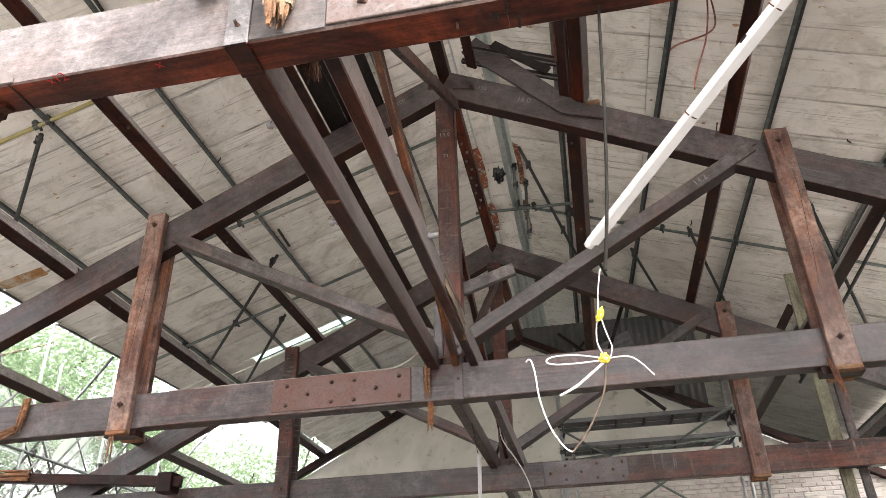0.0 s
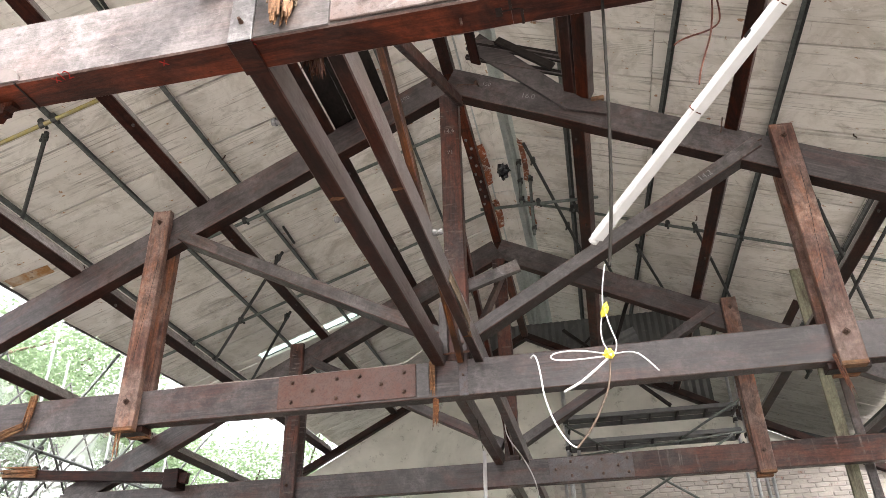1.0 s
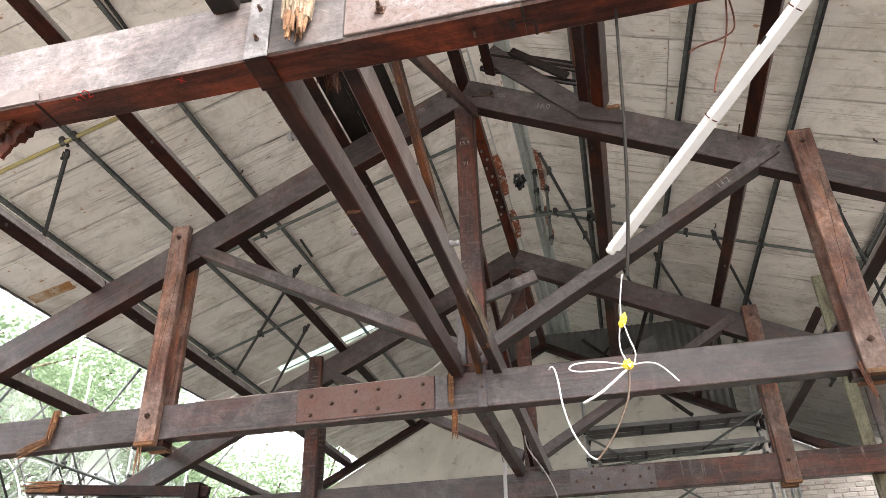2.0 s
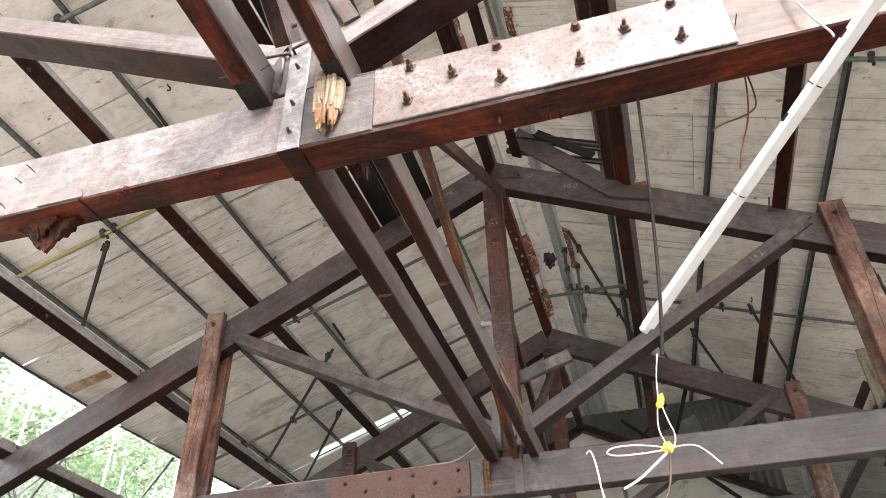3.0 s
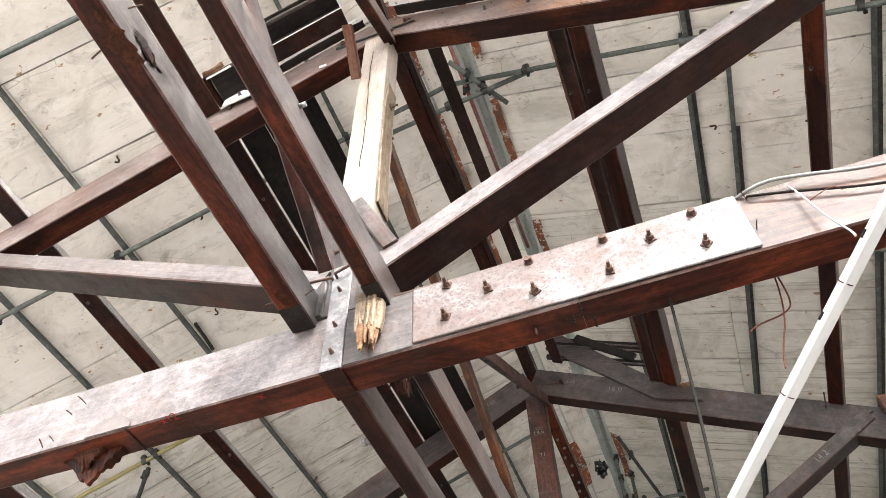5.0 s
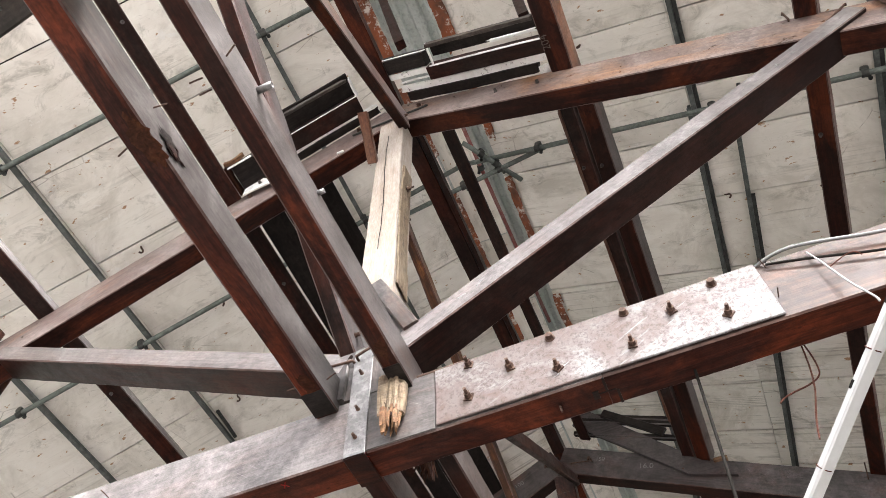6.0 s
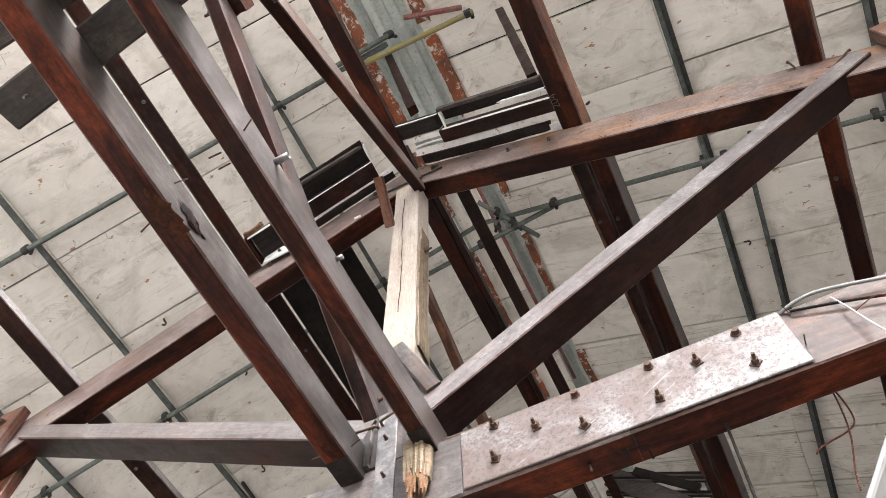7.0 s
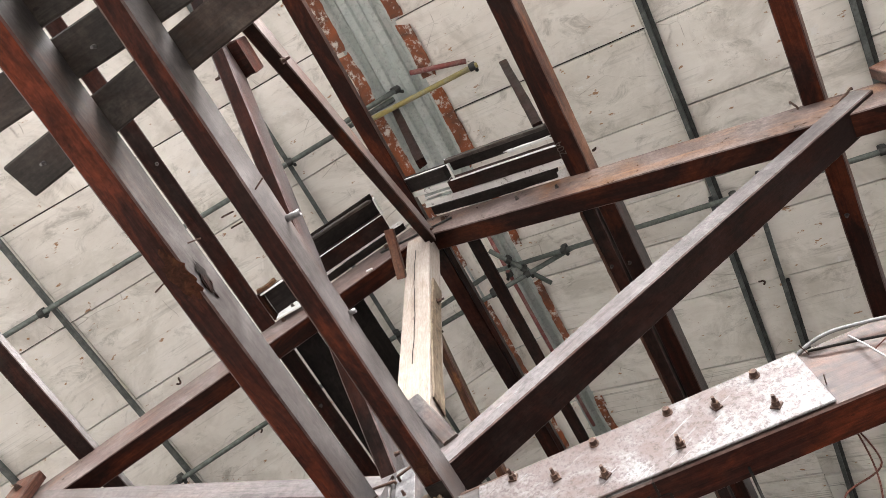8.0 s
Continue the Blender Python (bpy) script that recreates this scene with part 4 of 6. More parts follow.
# purlins, bay by bay
BINDER = []
STUD = round_bolt_mesh(0.014)
STUD.materials[0] = M_STRAP
BAYS = [(-2.4, 1.695), (1.705, 5.515), (5.525, 8.995), (9.005, 12.7)]
for n, (a, b) in enumerate(BAYS):
    for s in (-1, 1):
        for x in (1.19, 2.443, 3.655, 4.88):
            if n == 1 and s > 0 and x < 1.2:
                for xx, w, mat in ((1.137, 0.108, M_DARK), (1.254, 0.125, M_DEEP)):
                    ob = purlin(xx, a, b, w, mat, M_DUSK_SHEEN)
                    tagged(ob, "doubled dark purlin, rotten along one edge", "purlin", "purlins")
                    if xx < 1.2:
                        zz = raf(xx, RAF_TOP) - 0.03
                        timber("rotten_edge", (xx - 0.05, a + 0.15, zz + 0.028), (xx - 0.045, b - 0.5, zz + 0.028), 0.03, 0.018, M_ORANGE, ob, "torn orange edge of the purlin", (PITCH, 0, 1), ragged=(0.1, 0.2), wear=0.012, step=0.06)
                continue
            thick = 0.148 if s > 0 and x < 1.2 else 0.118
            # near inner right purlin: brighter orange side paints in its lit face
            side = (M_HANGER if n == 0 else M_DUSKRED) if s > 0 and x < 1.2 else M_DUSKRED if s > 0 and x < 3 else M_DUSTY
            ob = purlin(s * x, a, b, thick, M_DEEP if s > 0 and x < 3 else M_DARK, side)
            tagged(ob, "dark red-brown purlin resting on the rafters", "purlin", "purlins")
    ob = timber("ridge_beam", (0, a, 6.81), (0, b, 6.81), 0.12, 0.15, (M_DEEP, M_DARK, M_RED, M_RED)[n])
    tagged(ob, "dark red-brown ridge beam on the truss peaks", "beam", "ridge beams")
    if n == 1:
        timber("side_plank", (0.088, a + 0.1, 6.77), (0.088, b - 1.2, 6.77), 0.05, 0.13, M_DARK, ob, "dark plank nailed along the ridge beam", ragged=(0.02, 0.15), wear=0.01)
    if n == 2:  # pale studs on its lower face
        for k in range(9):
            put("stud", STUD, Matrix.Translation((-0.02 + 0.035 * (k % 2), 6.6 + 0.17 * k, 6.733)) @ Matrix.Rotation(math.pi, 4, "X"), ob, "pale round stud")
    # pairs of long timbers that clasp the king posts over the ties
    for x, w in ((-0.158, 0.096), (0.165, 0.074)):
        # binder sides past the near bay take the brighter colour with painted sheen
        ob = timber("binder", (x, a, 3.74), (x, b, 3.74), w, 0.17, M_RED if n == 0 else M_DARK, sides=M_GREYED if n == 0 else M_DRY_SHEEN)
        tagged(ob, "long greyed red-brown binder clasping the king posts", "beam", "binders")
        BINDER.append(ob)

for ob, x, w in ((BINDER[0], -0.158, 0.09), (BINDER[1], 0.165, 0.068)):
    box("stained_end", x - w / 2, x + w / 2, 1.5, 1.62, 3.6515, 3.656, M_BLACK, ob, "blackened end of the binder", 0.0)
PURLIN_BOLT = round_bolt_mesh(0.011)
PURLIN_BOLT.materials[0] = M_WORN_BOLT
for ob in [o for o in scene.collection.objects if o.name.startswith("purlin")]:
    m, long = ob.matrix_basis, (ob.data.vertices[-1].co.x - ob.data.vertices[0].co.x)
    for k, f in enumerate((0.17, 0.66)):
        put("bolt", PURLIN_BOLT, m @ Matrix.Translation((long * f, 0.02 * (-1) ** k, -0.0735)) @ Matrix.Rotation(math.pi, 4, "X"), ob)
NAIL_HEAD = round_bolt_mesh(0.009)
# crossed braces between the king posts
for a, za, b, zb, x, w, mat in ((-1.6, 4.1, 1.61, 6.335, 0.093, 0.075, M_DEEP), (-1.6, 5.84, 1.52, 3.84, -0.015, 0.07, M_DARK), (1.78, 3.99, 5.44, 6.3, 0.118, 0.05, M_DARK), (1.78, 5.38, 5.44, 3.7, 0.02, 0.055, M_AMBER), (5.6, 3.9, 8.92, 6.3, 0.118, 0.05, M_DARK), (5.6, 5.3, 8.92, 3.8, 0.0, 0.055, M_RED)):
    ob = timber("cross_brace", (x, a, za), (x, b, zb), w, 0.13 if a < 0 else 0.1, mat, sides=M_AMBER if mat is M_AMBER else M_RUBBED_SHEEN if mat is M_DEEP else M_DUSK_SHEEN if a < 0 else M_DUSKRED)
    for yy, zz in ((a + 0.05, za), (b - 0.05, zb)):
        s = (yy - a) / (b - a)
        put("nail_head", NAIL_HEAD, Matrix.Translation((x + w / 2 - 0.003, yy, za + (zb - za) * s)) @ Matrix.Rotation(math.pi / 2, 4, "Y"), ob)
    tagged(ob, "slender red-brown brace between king posts" if mat is not M_DARK else "slender dark brace between king posts", "brace", "cross braces")

# a rust-stained strip of board at the open eave
x0, x1 = -6.58, -5.98
ob = timber("stained_board", (x0, 7.64, shed(x0, 0.012)), (x1, 7.7, shed(x1, 0.012)), 0.2, 0.02, M_OCHRE, None, "", (-SLOPE, 0, 1), ragged=(0.06, 0.1), step=0.05, wear=0.012)
tagged(ob, "orange rust-stained board under the open eave", "board")

# ---- details of the near truss ----
yA, yB, yC = YS["near"], YS["middle"], YS["far"]


def staple(p, q, out, parent, r=0.006, mat=None):
    """An iron dog: a bar between p and q whose ends are bent into the wood."""
    p, q, o = Vector(p), Vector(q), Vector(out)
    pts = [p, p + o, p + o + (q - p) * 0.05, q + o - (q - p) * 0.05, q + o, q]
    return put("iron_dog", cable_mesh(pts, r, mat or M_BOLT), Matrix(), parent)


def nail(p, way, parent, length=0.05, r=0.0022):
    p, way = Vector(p), Vector(way).normalized()
    return put("nail", cable_mesh([p, p + way * length * 0.6, p + way * length + Vector((0, 0, -0.006))], r, M_BOLT), Matrix(), parent)


def splinters(name, p, length, width, depth, n, mat, parent, label, down=(0, 0, -1), seed=1, spread=0.12):
    """Torn fibres of one broken timber: slivers side by side, each tapering to its own length."""
    rnd = random.Random(seed)
    verts, faces = [], []
    d = Vector(down).normalized()
    side = Vector((1, 0, 0)) if abs(d.x) < 0.7 else Vector((0, 0, 1))
    out = side.cross(d).normalized()
    for i in range(n):
        u, v = rnd.uniform(-0.5, 0.5) * width, rnd.uniform(-0.5, 0.5) * depth
        w = rnd.uniform(0.12, 0.3) * width
        ln = length * rnd.uniform(0.7, 1.0)
        lean = side * rnd.uniform(-spread, spread) + out * rnd.uniform(-spread, spread)
        base = len(verts)
        for s, k in ((0.0, 1.0), (0.35, 1.1), (0.75, 0.75), (1.0, rnd.uniform(0.1, 0.5))):
            c = side * u + out * v + d * (s * ln) + lean * (s * s * ln)
            for a in range(5):
                ang = a * 2 * math.pi / 5 + i
                verts.append(c + side * math.cos(ang) * w * k * 0.5 + out * math.sin(ang) * w * k * 0.42)
        for r in range(3):
            for a in range(5):
                b = base + r * 5
                faces.append((b + a, b + (a + 1) % 5, b + 5 + (a + 1) % 5, b + 5 + a))
        faces.append(tuple(base + a for a in reversed(range(5))))
        faces.append(tuple(base + 15 + a for a in range(5)))
    return tagged(put(name, mesh_of(name, verts, faces, mat), Matrix.Translation(p), parent), label, kind="stuff")


# drying crack and the weathered edge of the pale king post
crack = [(0.008 * math.sin(z * 4) + 0.003 * math.sin(z * 23) - 0.01, yA - 0.0105, z) for z in np.linspace(4.75, 6.2, 15)]
put("drying_crack", cable_mesh(crack, 0.0022, M_BLACK), Matrix(), near, "long dark drying crack")
timber("weathered_edge", (0.1, yA + TH / 2, 4.36), (0.1, yA + TH / 2, 5.75), 0.02, TH - 0.02, M_PALEROT, near, "torn weathered strip along the king post", up=(0, 1, 0), step=0.06, wear=0.008, ragged=(0.1, 0.25))
# strap, broken stub and iron round the foot of the king post
strap = box("iron_strap", -0.062, 0.022, yA - 0.008, yA - 0.001, TIE_Z0 - 0.008, 3.98, M_STRAP, near, "bare worn iron strap over the tie beam", 0.002)
box("strap_foot", -0.062, 0.022, yA - 0.008, yA + TH + 0.008, TIE_Z0 - 0.008, TIE_Z0 - 0.001, M_DEEP, near, "red-painted strap passing under the tie", 0.002)
for z in (3.48, 3.62, 3.82):
    bolt(-0.02, yA - 0.0078, z, strap, round_bolt_mesh(0.007))
stub = timber("broken_stub", (0.138, 1.592, 3.7), (0.138, 1.592, 3.475), 0.09, 0.06, M_PALEROT, near, "pale splintered stub of a broken timber", up=(0, 1, 0), step=0.02, wear=0.014, chamfer=0.014, ragged=(0, 0.05))
splinters("torn_fibre", (0.138, 1.585, 3.68), 0.2, 0.085, 0.06, 26, M_PALEROT, stub, "pale torn fibres", seed=3, spread=0.02)
splinters("torn_fibre", (0.135, 1.585, 3.52), 0.105, 0.07, 0.05, 22, M_ROT, stub, "dark rotten core", seed=5, spread=0.1)
splinters("torn_fibre", (0.145, 1.58, 3.535), 0.085, 0.06, 0.03, 12, M_DARK, stub, "dark rotten core", seed=6, spread=0.25)
box("facing_block", 0.024, 0.286, yA - 0.005, yA - 0.0005, TIE_Z0 + 0.004, TIE_Z1 - 0.004, M_GREYED, near, "greyed wooden facing block beside the strap")
put("iron_rod", cable_mesh([(0.2, 1.66, 3.735), (0.3, 1.655, 3.725), (0.42, 1.65, 3.722)], 0.011, M_BOLT), Matrix(), near, "short rusty iron rod on the tie")
staple((-0.3, yA, 3.93), (-0.06, yA, 3.905), (0, -0.02, 0), near)
staple((-0.04, yA - 0.01, 3.905), (0.04, yA - 0.01, 3.94), (0, -0.025, 0), near)
staple((0.205, yA, 3.93), (0.255, yA, 3.945), (0, -0.012, 0), near, 0.006)
staple((2.42, yA + 0.002, 5.3), (2.62, yA + 0.002, 5.47), (0, -0.012, 0), near)
staple((2.36, yA, raf(2.36, RAF_TOP) - 0.05), (2.37, yA, raf(2.36, RAF_TOP) + 0.06), (0, -0.014, 0), near)
timber("king_wedge", (0.01, yA - 0.02, 4.41), (0.195, yA - 0.02, 4.0), 0.03, 0.075, M_GREYED, near, "greyed wedge against the king post")
timber("king_cleat", (-0.115, yA + 0.03, TIE_Z1 + 0.002), (-0.115, yA + 0.03, 4.2), 0.06, 0.1, M_GREYED, near, "greyed side cleat of the king post", up=(0, 1, 0))
put("bolt", BOLT_LONG, Matrix.Translation((0.2, yA + 0.03, 4.06)) @ Matrix.Rotation(math.pi / 2, 4, "Y"), near)
put("bolt", BOLT_LONG, Matrix.Translation((0.102, yA + 0.065, 5.46)) @ Matrix.Rotation(math.pi / 2, 4, "Y"), near)
# torn underside further along the tie, with a clean round patch


def torn_slab(x0, x1, y, z, drop, tip, thick, mat, seed, teeth=22):
    """A ragged slab torn off a timber's lower edge and hanging from it."""
    r = random.Random(seed)
    top, low = [], []
    for k in range(teeth + 1):
        s = k / teeth
        x = x0 + (x1 - x0) * s
        reach = drop * max(0.0, 1 - abs(s - tip) / (tip if s < tip else 1 - tip)) ** 1.3
        low.append((x + r.uniform(-0.006, 0.006), r.uniform(-0.008, 0.008), -reach * r.uniform(0.75, 1.1) - r.uniform(0.002, 0.012)))
        top.append((x, 0, 0.006))
    verts, n = [], teeth + 1
    for dy in (-thick / 2, thick / 2):
        verts += [(x, dy, zz) for x, _, zz in top] + [(x, yy + dy * (0.4 if zz < -drop * 0.5 else 1), zz) for x, yy, zz in low]
    faces = []
    for k in range(teeth):
        a = [k, k + 1, n + k + 1, n + k]
        b = [v + 2 * n for v in a]
        faces += [tuple(a), tuple(reversed(b)), (a[3], a[2], b[2], b[3]), (a[1], a[0], b[0], b[1])]
    faces += [(0, n, 3 * n, 2 * n), (n - 1, 3 * n - 1, 4 * n - 1, 2 * n - 1)]
    return mesh_of("torn", verts, faces, mat)


put("torn_wood", torn_slab(-0.17, 0.09, 0, 0, 0.115, 0.4, 0.045, M_DEEP, 7), Matrix.Translation((-1.02, yA + TH - 0.035, TIE_Z0)) @ Matrix.Rotation(0.25, 4, "X"), near, "torn slab hanging under the tie")
put("torn_wood", torn_slab(-0.08, 0.05, 0, 0, 0.075, 0.3, 0.025, M_BROWNROT, 9), Matrix.Translation((-1.05, yA + TH - 0.07, TIE_Z0)) @ Matrix.Rotation(0.5, 4, "X"), near, "dark torn fibres under the tie")
splinters("rotten_chunk", (0.108, 1.95, 3.63), 0.13, 0.05, 0.045, 22, M_BROWNROT, near, "orange rotten chunk hanging behind the tie", seed=31, spread=0.2)
box("open_joint", -0.866, -0.861, yA + 0.002, yA + TH - 0.002, TIE_Z0 - 0.0025, TIE_Z0 + 0.004, M_BLACK, near, "black open joint", 0.0)


def half_disc(r, mat, n=14):
    verts = [(r * math.cos(math.pi * k / n), 0, r * 0.72 * math.sin(math.pi * k / n)) for k in range(n + 1)]
    m = len(verts)
    verts += [(x, 0.004, z) for x, _, z in verts]
    faces = [tuple(range(m)), tuple(reversed(range(m, 2 * m)))] + [(i, i + m, (i + 1) % m + m, (i + 1) % m) for i in range(m)]
    return mesh_of("patch", verts, faces, mat)


put("pale_patch", half_disc(0.1, M_PALE), Matrix.Translation((-0.945, yA - 0.0035, TIE_Z0 + 0.006)), near, "round pale patch on the tie")
for x, z, w in ((-1.17, 3.56, (0.4, -1, -0.3)), (-1.12, 3.6, (0, -1, 0.1)), (-1.2, 3.44, (0.5, -1, -0.2)), (-1.24, 3.42, (0.4, -1, 0.2)), (1.478, 3.5, (0, -1, -0.1)), (1.5, 3.66, (-0.4, -1, 0.2))):
    nail((x, yA, z), w, near)
nail((0.706, 1.694, TIE_Z0 + 0.003), (0.1, -0.3, -1), near, 0.035, 0.004)
for x, z, text in ((-0.72, 1.66, "x12"), (-0.32, 1.67, "x"), (-0.05, 1.66, "11x")):
    writing(text, 0.055, Matrix.Translation((x, z, TIE_Z0 - 0.0016)) @ Matrix.Rotation(math.pi, 4, "X") @ Matrix.Rotation(0.15, 4, "Z"), near, M_CHALK_RED, "crayon_mark")
# iron strap across the peak of the rafters, with a nut at each end
strap = box("iron_strap", -0.31, 0.27, yA - 0.014, yA - 0.001, 6.486, 6.5, M_TUBE_DARK, near, "dark iron strap across the rafters' peak", 0.002)
for x in (-0.265, 0.2):
    bolt(x, yA, 6.56, strap, BOLT_ROUND)
box("pale_clip", -0.41, -0.36, yA - 0.012, yA - 0.001, 6.265, 6.285, M_WHITE_METAL, near, "small white metal clip on the rafter", 0.002)
writing("2", 0.1, Matrix.Translation((0.09, yA - 0.0025, 6.54)) @ Matrix.Rotation(-0.5, 4, "Y") @ Matrix.Rotation(math.pi / 2, 4, "X"), near, M_CHALK)
for x in (0.75, 1.02):
    bolt(x, yA, raf(x, RAF_LOW) + 0.18, near, PURLIN_BOLT)
writing("204", 0.07, Matrix.Translation((1.17, 1.47, raf(1.19, RAF_TOP) - 0.0265)) @ Matrix.Rotation(-math.pi / 2, 4, "Z") @ Matrix.Rotation(math.pi, 4, "X"), near, M_CHALK_FAINT)
# chalk dashes along the strut
for k, x in enumerate((0.42, 0.5, 0.95, 1.02, 1.55, 2.1, 2.2)):
    z = 3.867 + (x - 0.1) * 0.582 + 0.03
    put("chalk_dash", box_mesh(-0.02, 0.02, -0.001, 0.001, -0.004, 0.004, M_CHALK, 0.0), Matrix.Translation((x, yA - 0.0212, z)) @ Matrix.Rotation(-0.5 - 0.4 * (k % 3), 4, "Y"), near)

# iron tie rod ends, as seen on the binders
for x, y, z, long, rad in ((0.215, 0.445, 3.79, 0.05, 0.012), (0.215, 0.835, 3.8, 0.024, 0.009)):
    ob = put("tie_rod_end", tube_mesh(long, rad, M_STRAP), axis_pose((x - 0.015, y, z), (x + 0.1, y, z)))
    tagged(ob, "short bare iron rod end through the binder", "rod", "rod ends")
for (x, y, z), (u, v, w) in (((-0.21, 0.42, 3.68), (-1, 0.3, 0)), ((-0.11, 0.36, 3.76), (1, 0.2, 0.5)), ((0.12, 0.32, 3.66), (-1, 0, 0.2)), ((0.125, 0.36, 3.66), (-0.5, -0.2, -1)), ((0.2, 0.3, 3.7), (1, -0.5, 0.4)), ((-0.2, 1.47, 3.67), (-1, 0, 0.2)), ((-0.1, 1.5, 3.7), (1, -0.2, 0.4))):
    nail((x, y, z), (u, v, w), BINDER[0 if x < 0 else 1], 0.045, 0.0028)
# the decayed hole in one binder: black torn slivers lying in the side face


def decay(y, z, size, seed):
    r = random.Random(seed)
    verts, faces = [], []
    for k in range(26):
        c = Vector((0, r.gauss(0, 0.42) * size, r.gauss(0, 0.16) * size))
        ln, w = size * r.uniform(0.15, 0.5), size * r.uniform(0.04, 0.1)
        b = len(verts)
        verts += [c + Vector((0.0012, -ln, 0)), c + Vector((0.0035, 0, -w)), c + Vector((0.0012, ln, r.uniform(-w, w))), c + Vector((0.0035, 0, w)), c + Vector((-0.012, 0, 0))]
        faces += [(b, b + 1, b + 3), (b + 1, b + 2, b + 3), (b, b + 4, b + 1), (b + 1, b + 4, b + 2), (b + 2, b + 4, b + 3), (b + 3, b + 4, b)]
    return mesh_of("decay", verts, faces, M_BLACK)


def rot_hole(size, seed, mat, deep=0.0, n=30):
    """An irregular hollow in a timber's face, in the local yz plane, its rim torn."""
    r = random.Random(seed)
    rim = [(0.0012, size * math.cos(k * 2 * math.pi / n) * r.uniform(0.6, 1.15), size * 0.4 * math.sin(k * 2 * math.pi / n) * r.uniform(0.55, 1.25)) for k in range(n)]
    inner = [(0.0018 - deep, y * 0.55, z * 0.55) for _, y, z in rim]
    faces = [(k, (k + 1) % n, n + (k + 1) % n, n + k) for k in range(n)] + [(n + k, n + (k + 1) % n, 2 * n) for k in range(n)]
    return mesh_of("hole", rim + inner + [(0.002 - deep, 0, 0)], faces, mat)


put("decayed_knot", rot_hole(0.058, 12, M_BLACK), Matrix.Translation((-0.1098, 0.46, 3.722)), BINDER[0], "blackened decayed knot")
tagged(put("torn_fibre", decay(0, 0, 0.045, 8), Matrix.Translation((-0.1098, 0.5, 3.708)), BINDER[0], "torn dark fibres"), kind="stuff").data.materials[0] = M_DARK
put("rot_patch", rot_hole(0.1, 35, M_BROWNROT), Matrix.Translation((-0.135, 0.42, 3.6542)) @ Matrix.Rotation(math.pi / 2, 4, "Y"), BINDER[0], "orange-brown decayed patch")
put("rot_patch", rot_hole(0.07, 36, M_BROWNROT), Matrix.Translation((-0.155, 1.46, 3.6542)) @ Matrix.Rotation(math.pi / 2, 4, "Y"), BINDER[0], "orange-brown decayed patch")
put("rot_patch", rot_hole(0.055, 37, M_BROWNROT), Matrix.Translation((0.165, 1.42, 3.6542)) @ Matrix.Rotation(math.pi / 2, 4, "Y"), BINDER[1], "orange-brown decayed patch")
for n, k, x, y, s in ((1, 0, -0.158, 2.96, 0.046), (1, 1, 0.165, 2.95, 0.036), (1, 1, 0.165, 4.9, 0.036)):
    p = put("rot_patch", rot_hole(s, 5 + k, M_ROT), Matrix.Translation((x, y, 3.6542)) @ Matrix.Rotation(math.pi / 2, 4, "Y") @ Matrix.Rotation(math.pi / 2, 4, "X"), BINDER[n * 2 + k], "orange rotten patch")

timber("torn_strip", (0.204, 4.02, 3.715), (0.204, 4.82, 3.7), 0.012, 0.09, M_PALEROT, BINDER[3], "pale torn strip along the binder", ragged=(0.15, 0.05), wear=0.012, step=0.05)
splinters("torn_end", (0.195, 4.82, 3.67), 0.08, 0.03, 0.04, 9, M_ROT, BINDER[3], "orange torn fibres", (0, 0.9, -0.3), 41, 0.15)
NAIL_PALE = round_bolt_mesh(0.006)
NAIL_PALE.materials[0] = M_STRAP
# planks lying over the near binders
for p, q, w, mat, lab in (((-0.497, -0.045, 3.847), (0.95, -0.25, 3.847), 0.128, M_PLANK, "short grey-brown plank laid across the binders"), ((-0.72, -0.255, 3.847), (0.75, -0.335, 3.847), 0.135, M_PLANK, "stained grey plank laid across the binders"),
        # these three are added out of view to cast shade on the near binders
        ((-0.8, -0.44, 3.847), (0.9, -0.5, 3.847), 0.16, M_PLANK, "stained grey plank laid across the binders"), ((-0.8, -0.63, 3.847), (0.9, -0.69, 3.847), 0.16, M_PLANK, "stained grey plank laid across the binders"), ((-0.8, -0.83, 3.847), (0.9, -0.88, 3.847), 0.17, M_PLANK, "stained grey plank laid across the binders")):
    ob = timber("plank", p, q, w, 0.032, mat, ragged=(0.015, 0.015))
    tagged(ob, lab, "plank", "loose planks")
    put("nail_head", NAIL_PALE, Matrix.Translation((-0.38 if w < 0.13 else -0.02, p[1] - 0.015, 3.832)) @ Matrix.Rotation(math.pi, 4, "X"), ob, "pale nail head")
# block where the near braces cross
ob = timber("brace_block", (0.016, -0.02, 4.93), (0.071, -0.02, 4.93), 0.16, 0.17, M_RED)
tagged(ob, "red-brown block bolted between the crossing braces", "block")
put("bolt", BOLT_LONG, Matrix.Translation((0.1275, 0.08, 5.12)) @ Matrix.Rotation(math.pi / 2, 4, "Y"), ob)
put("bolt", BOLT_LONG, Matrix.Translation((-0.056, 0.0, 4.85)) @ Matrix.Rotation(-math.pi / 2, 4, "Y"), ob)

# remains of the old roof lights over the near truss: dark box frames edged with white metal


def lath(name, t, x0, x1, y, w, lift, h, mat, label="", **kw):
    """A board that follows the rafter's slope, lift metres over its top."""
    zz = RAF_TOP + lift
    return timber(name, (x0, y, raf(x0, zz)), (x1, y, raf(x1, zz)), w, h, mat, t, label, **kw)


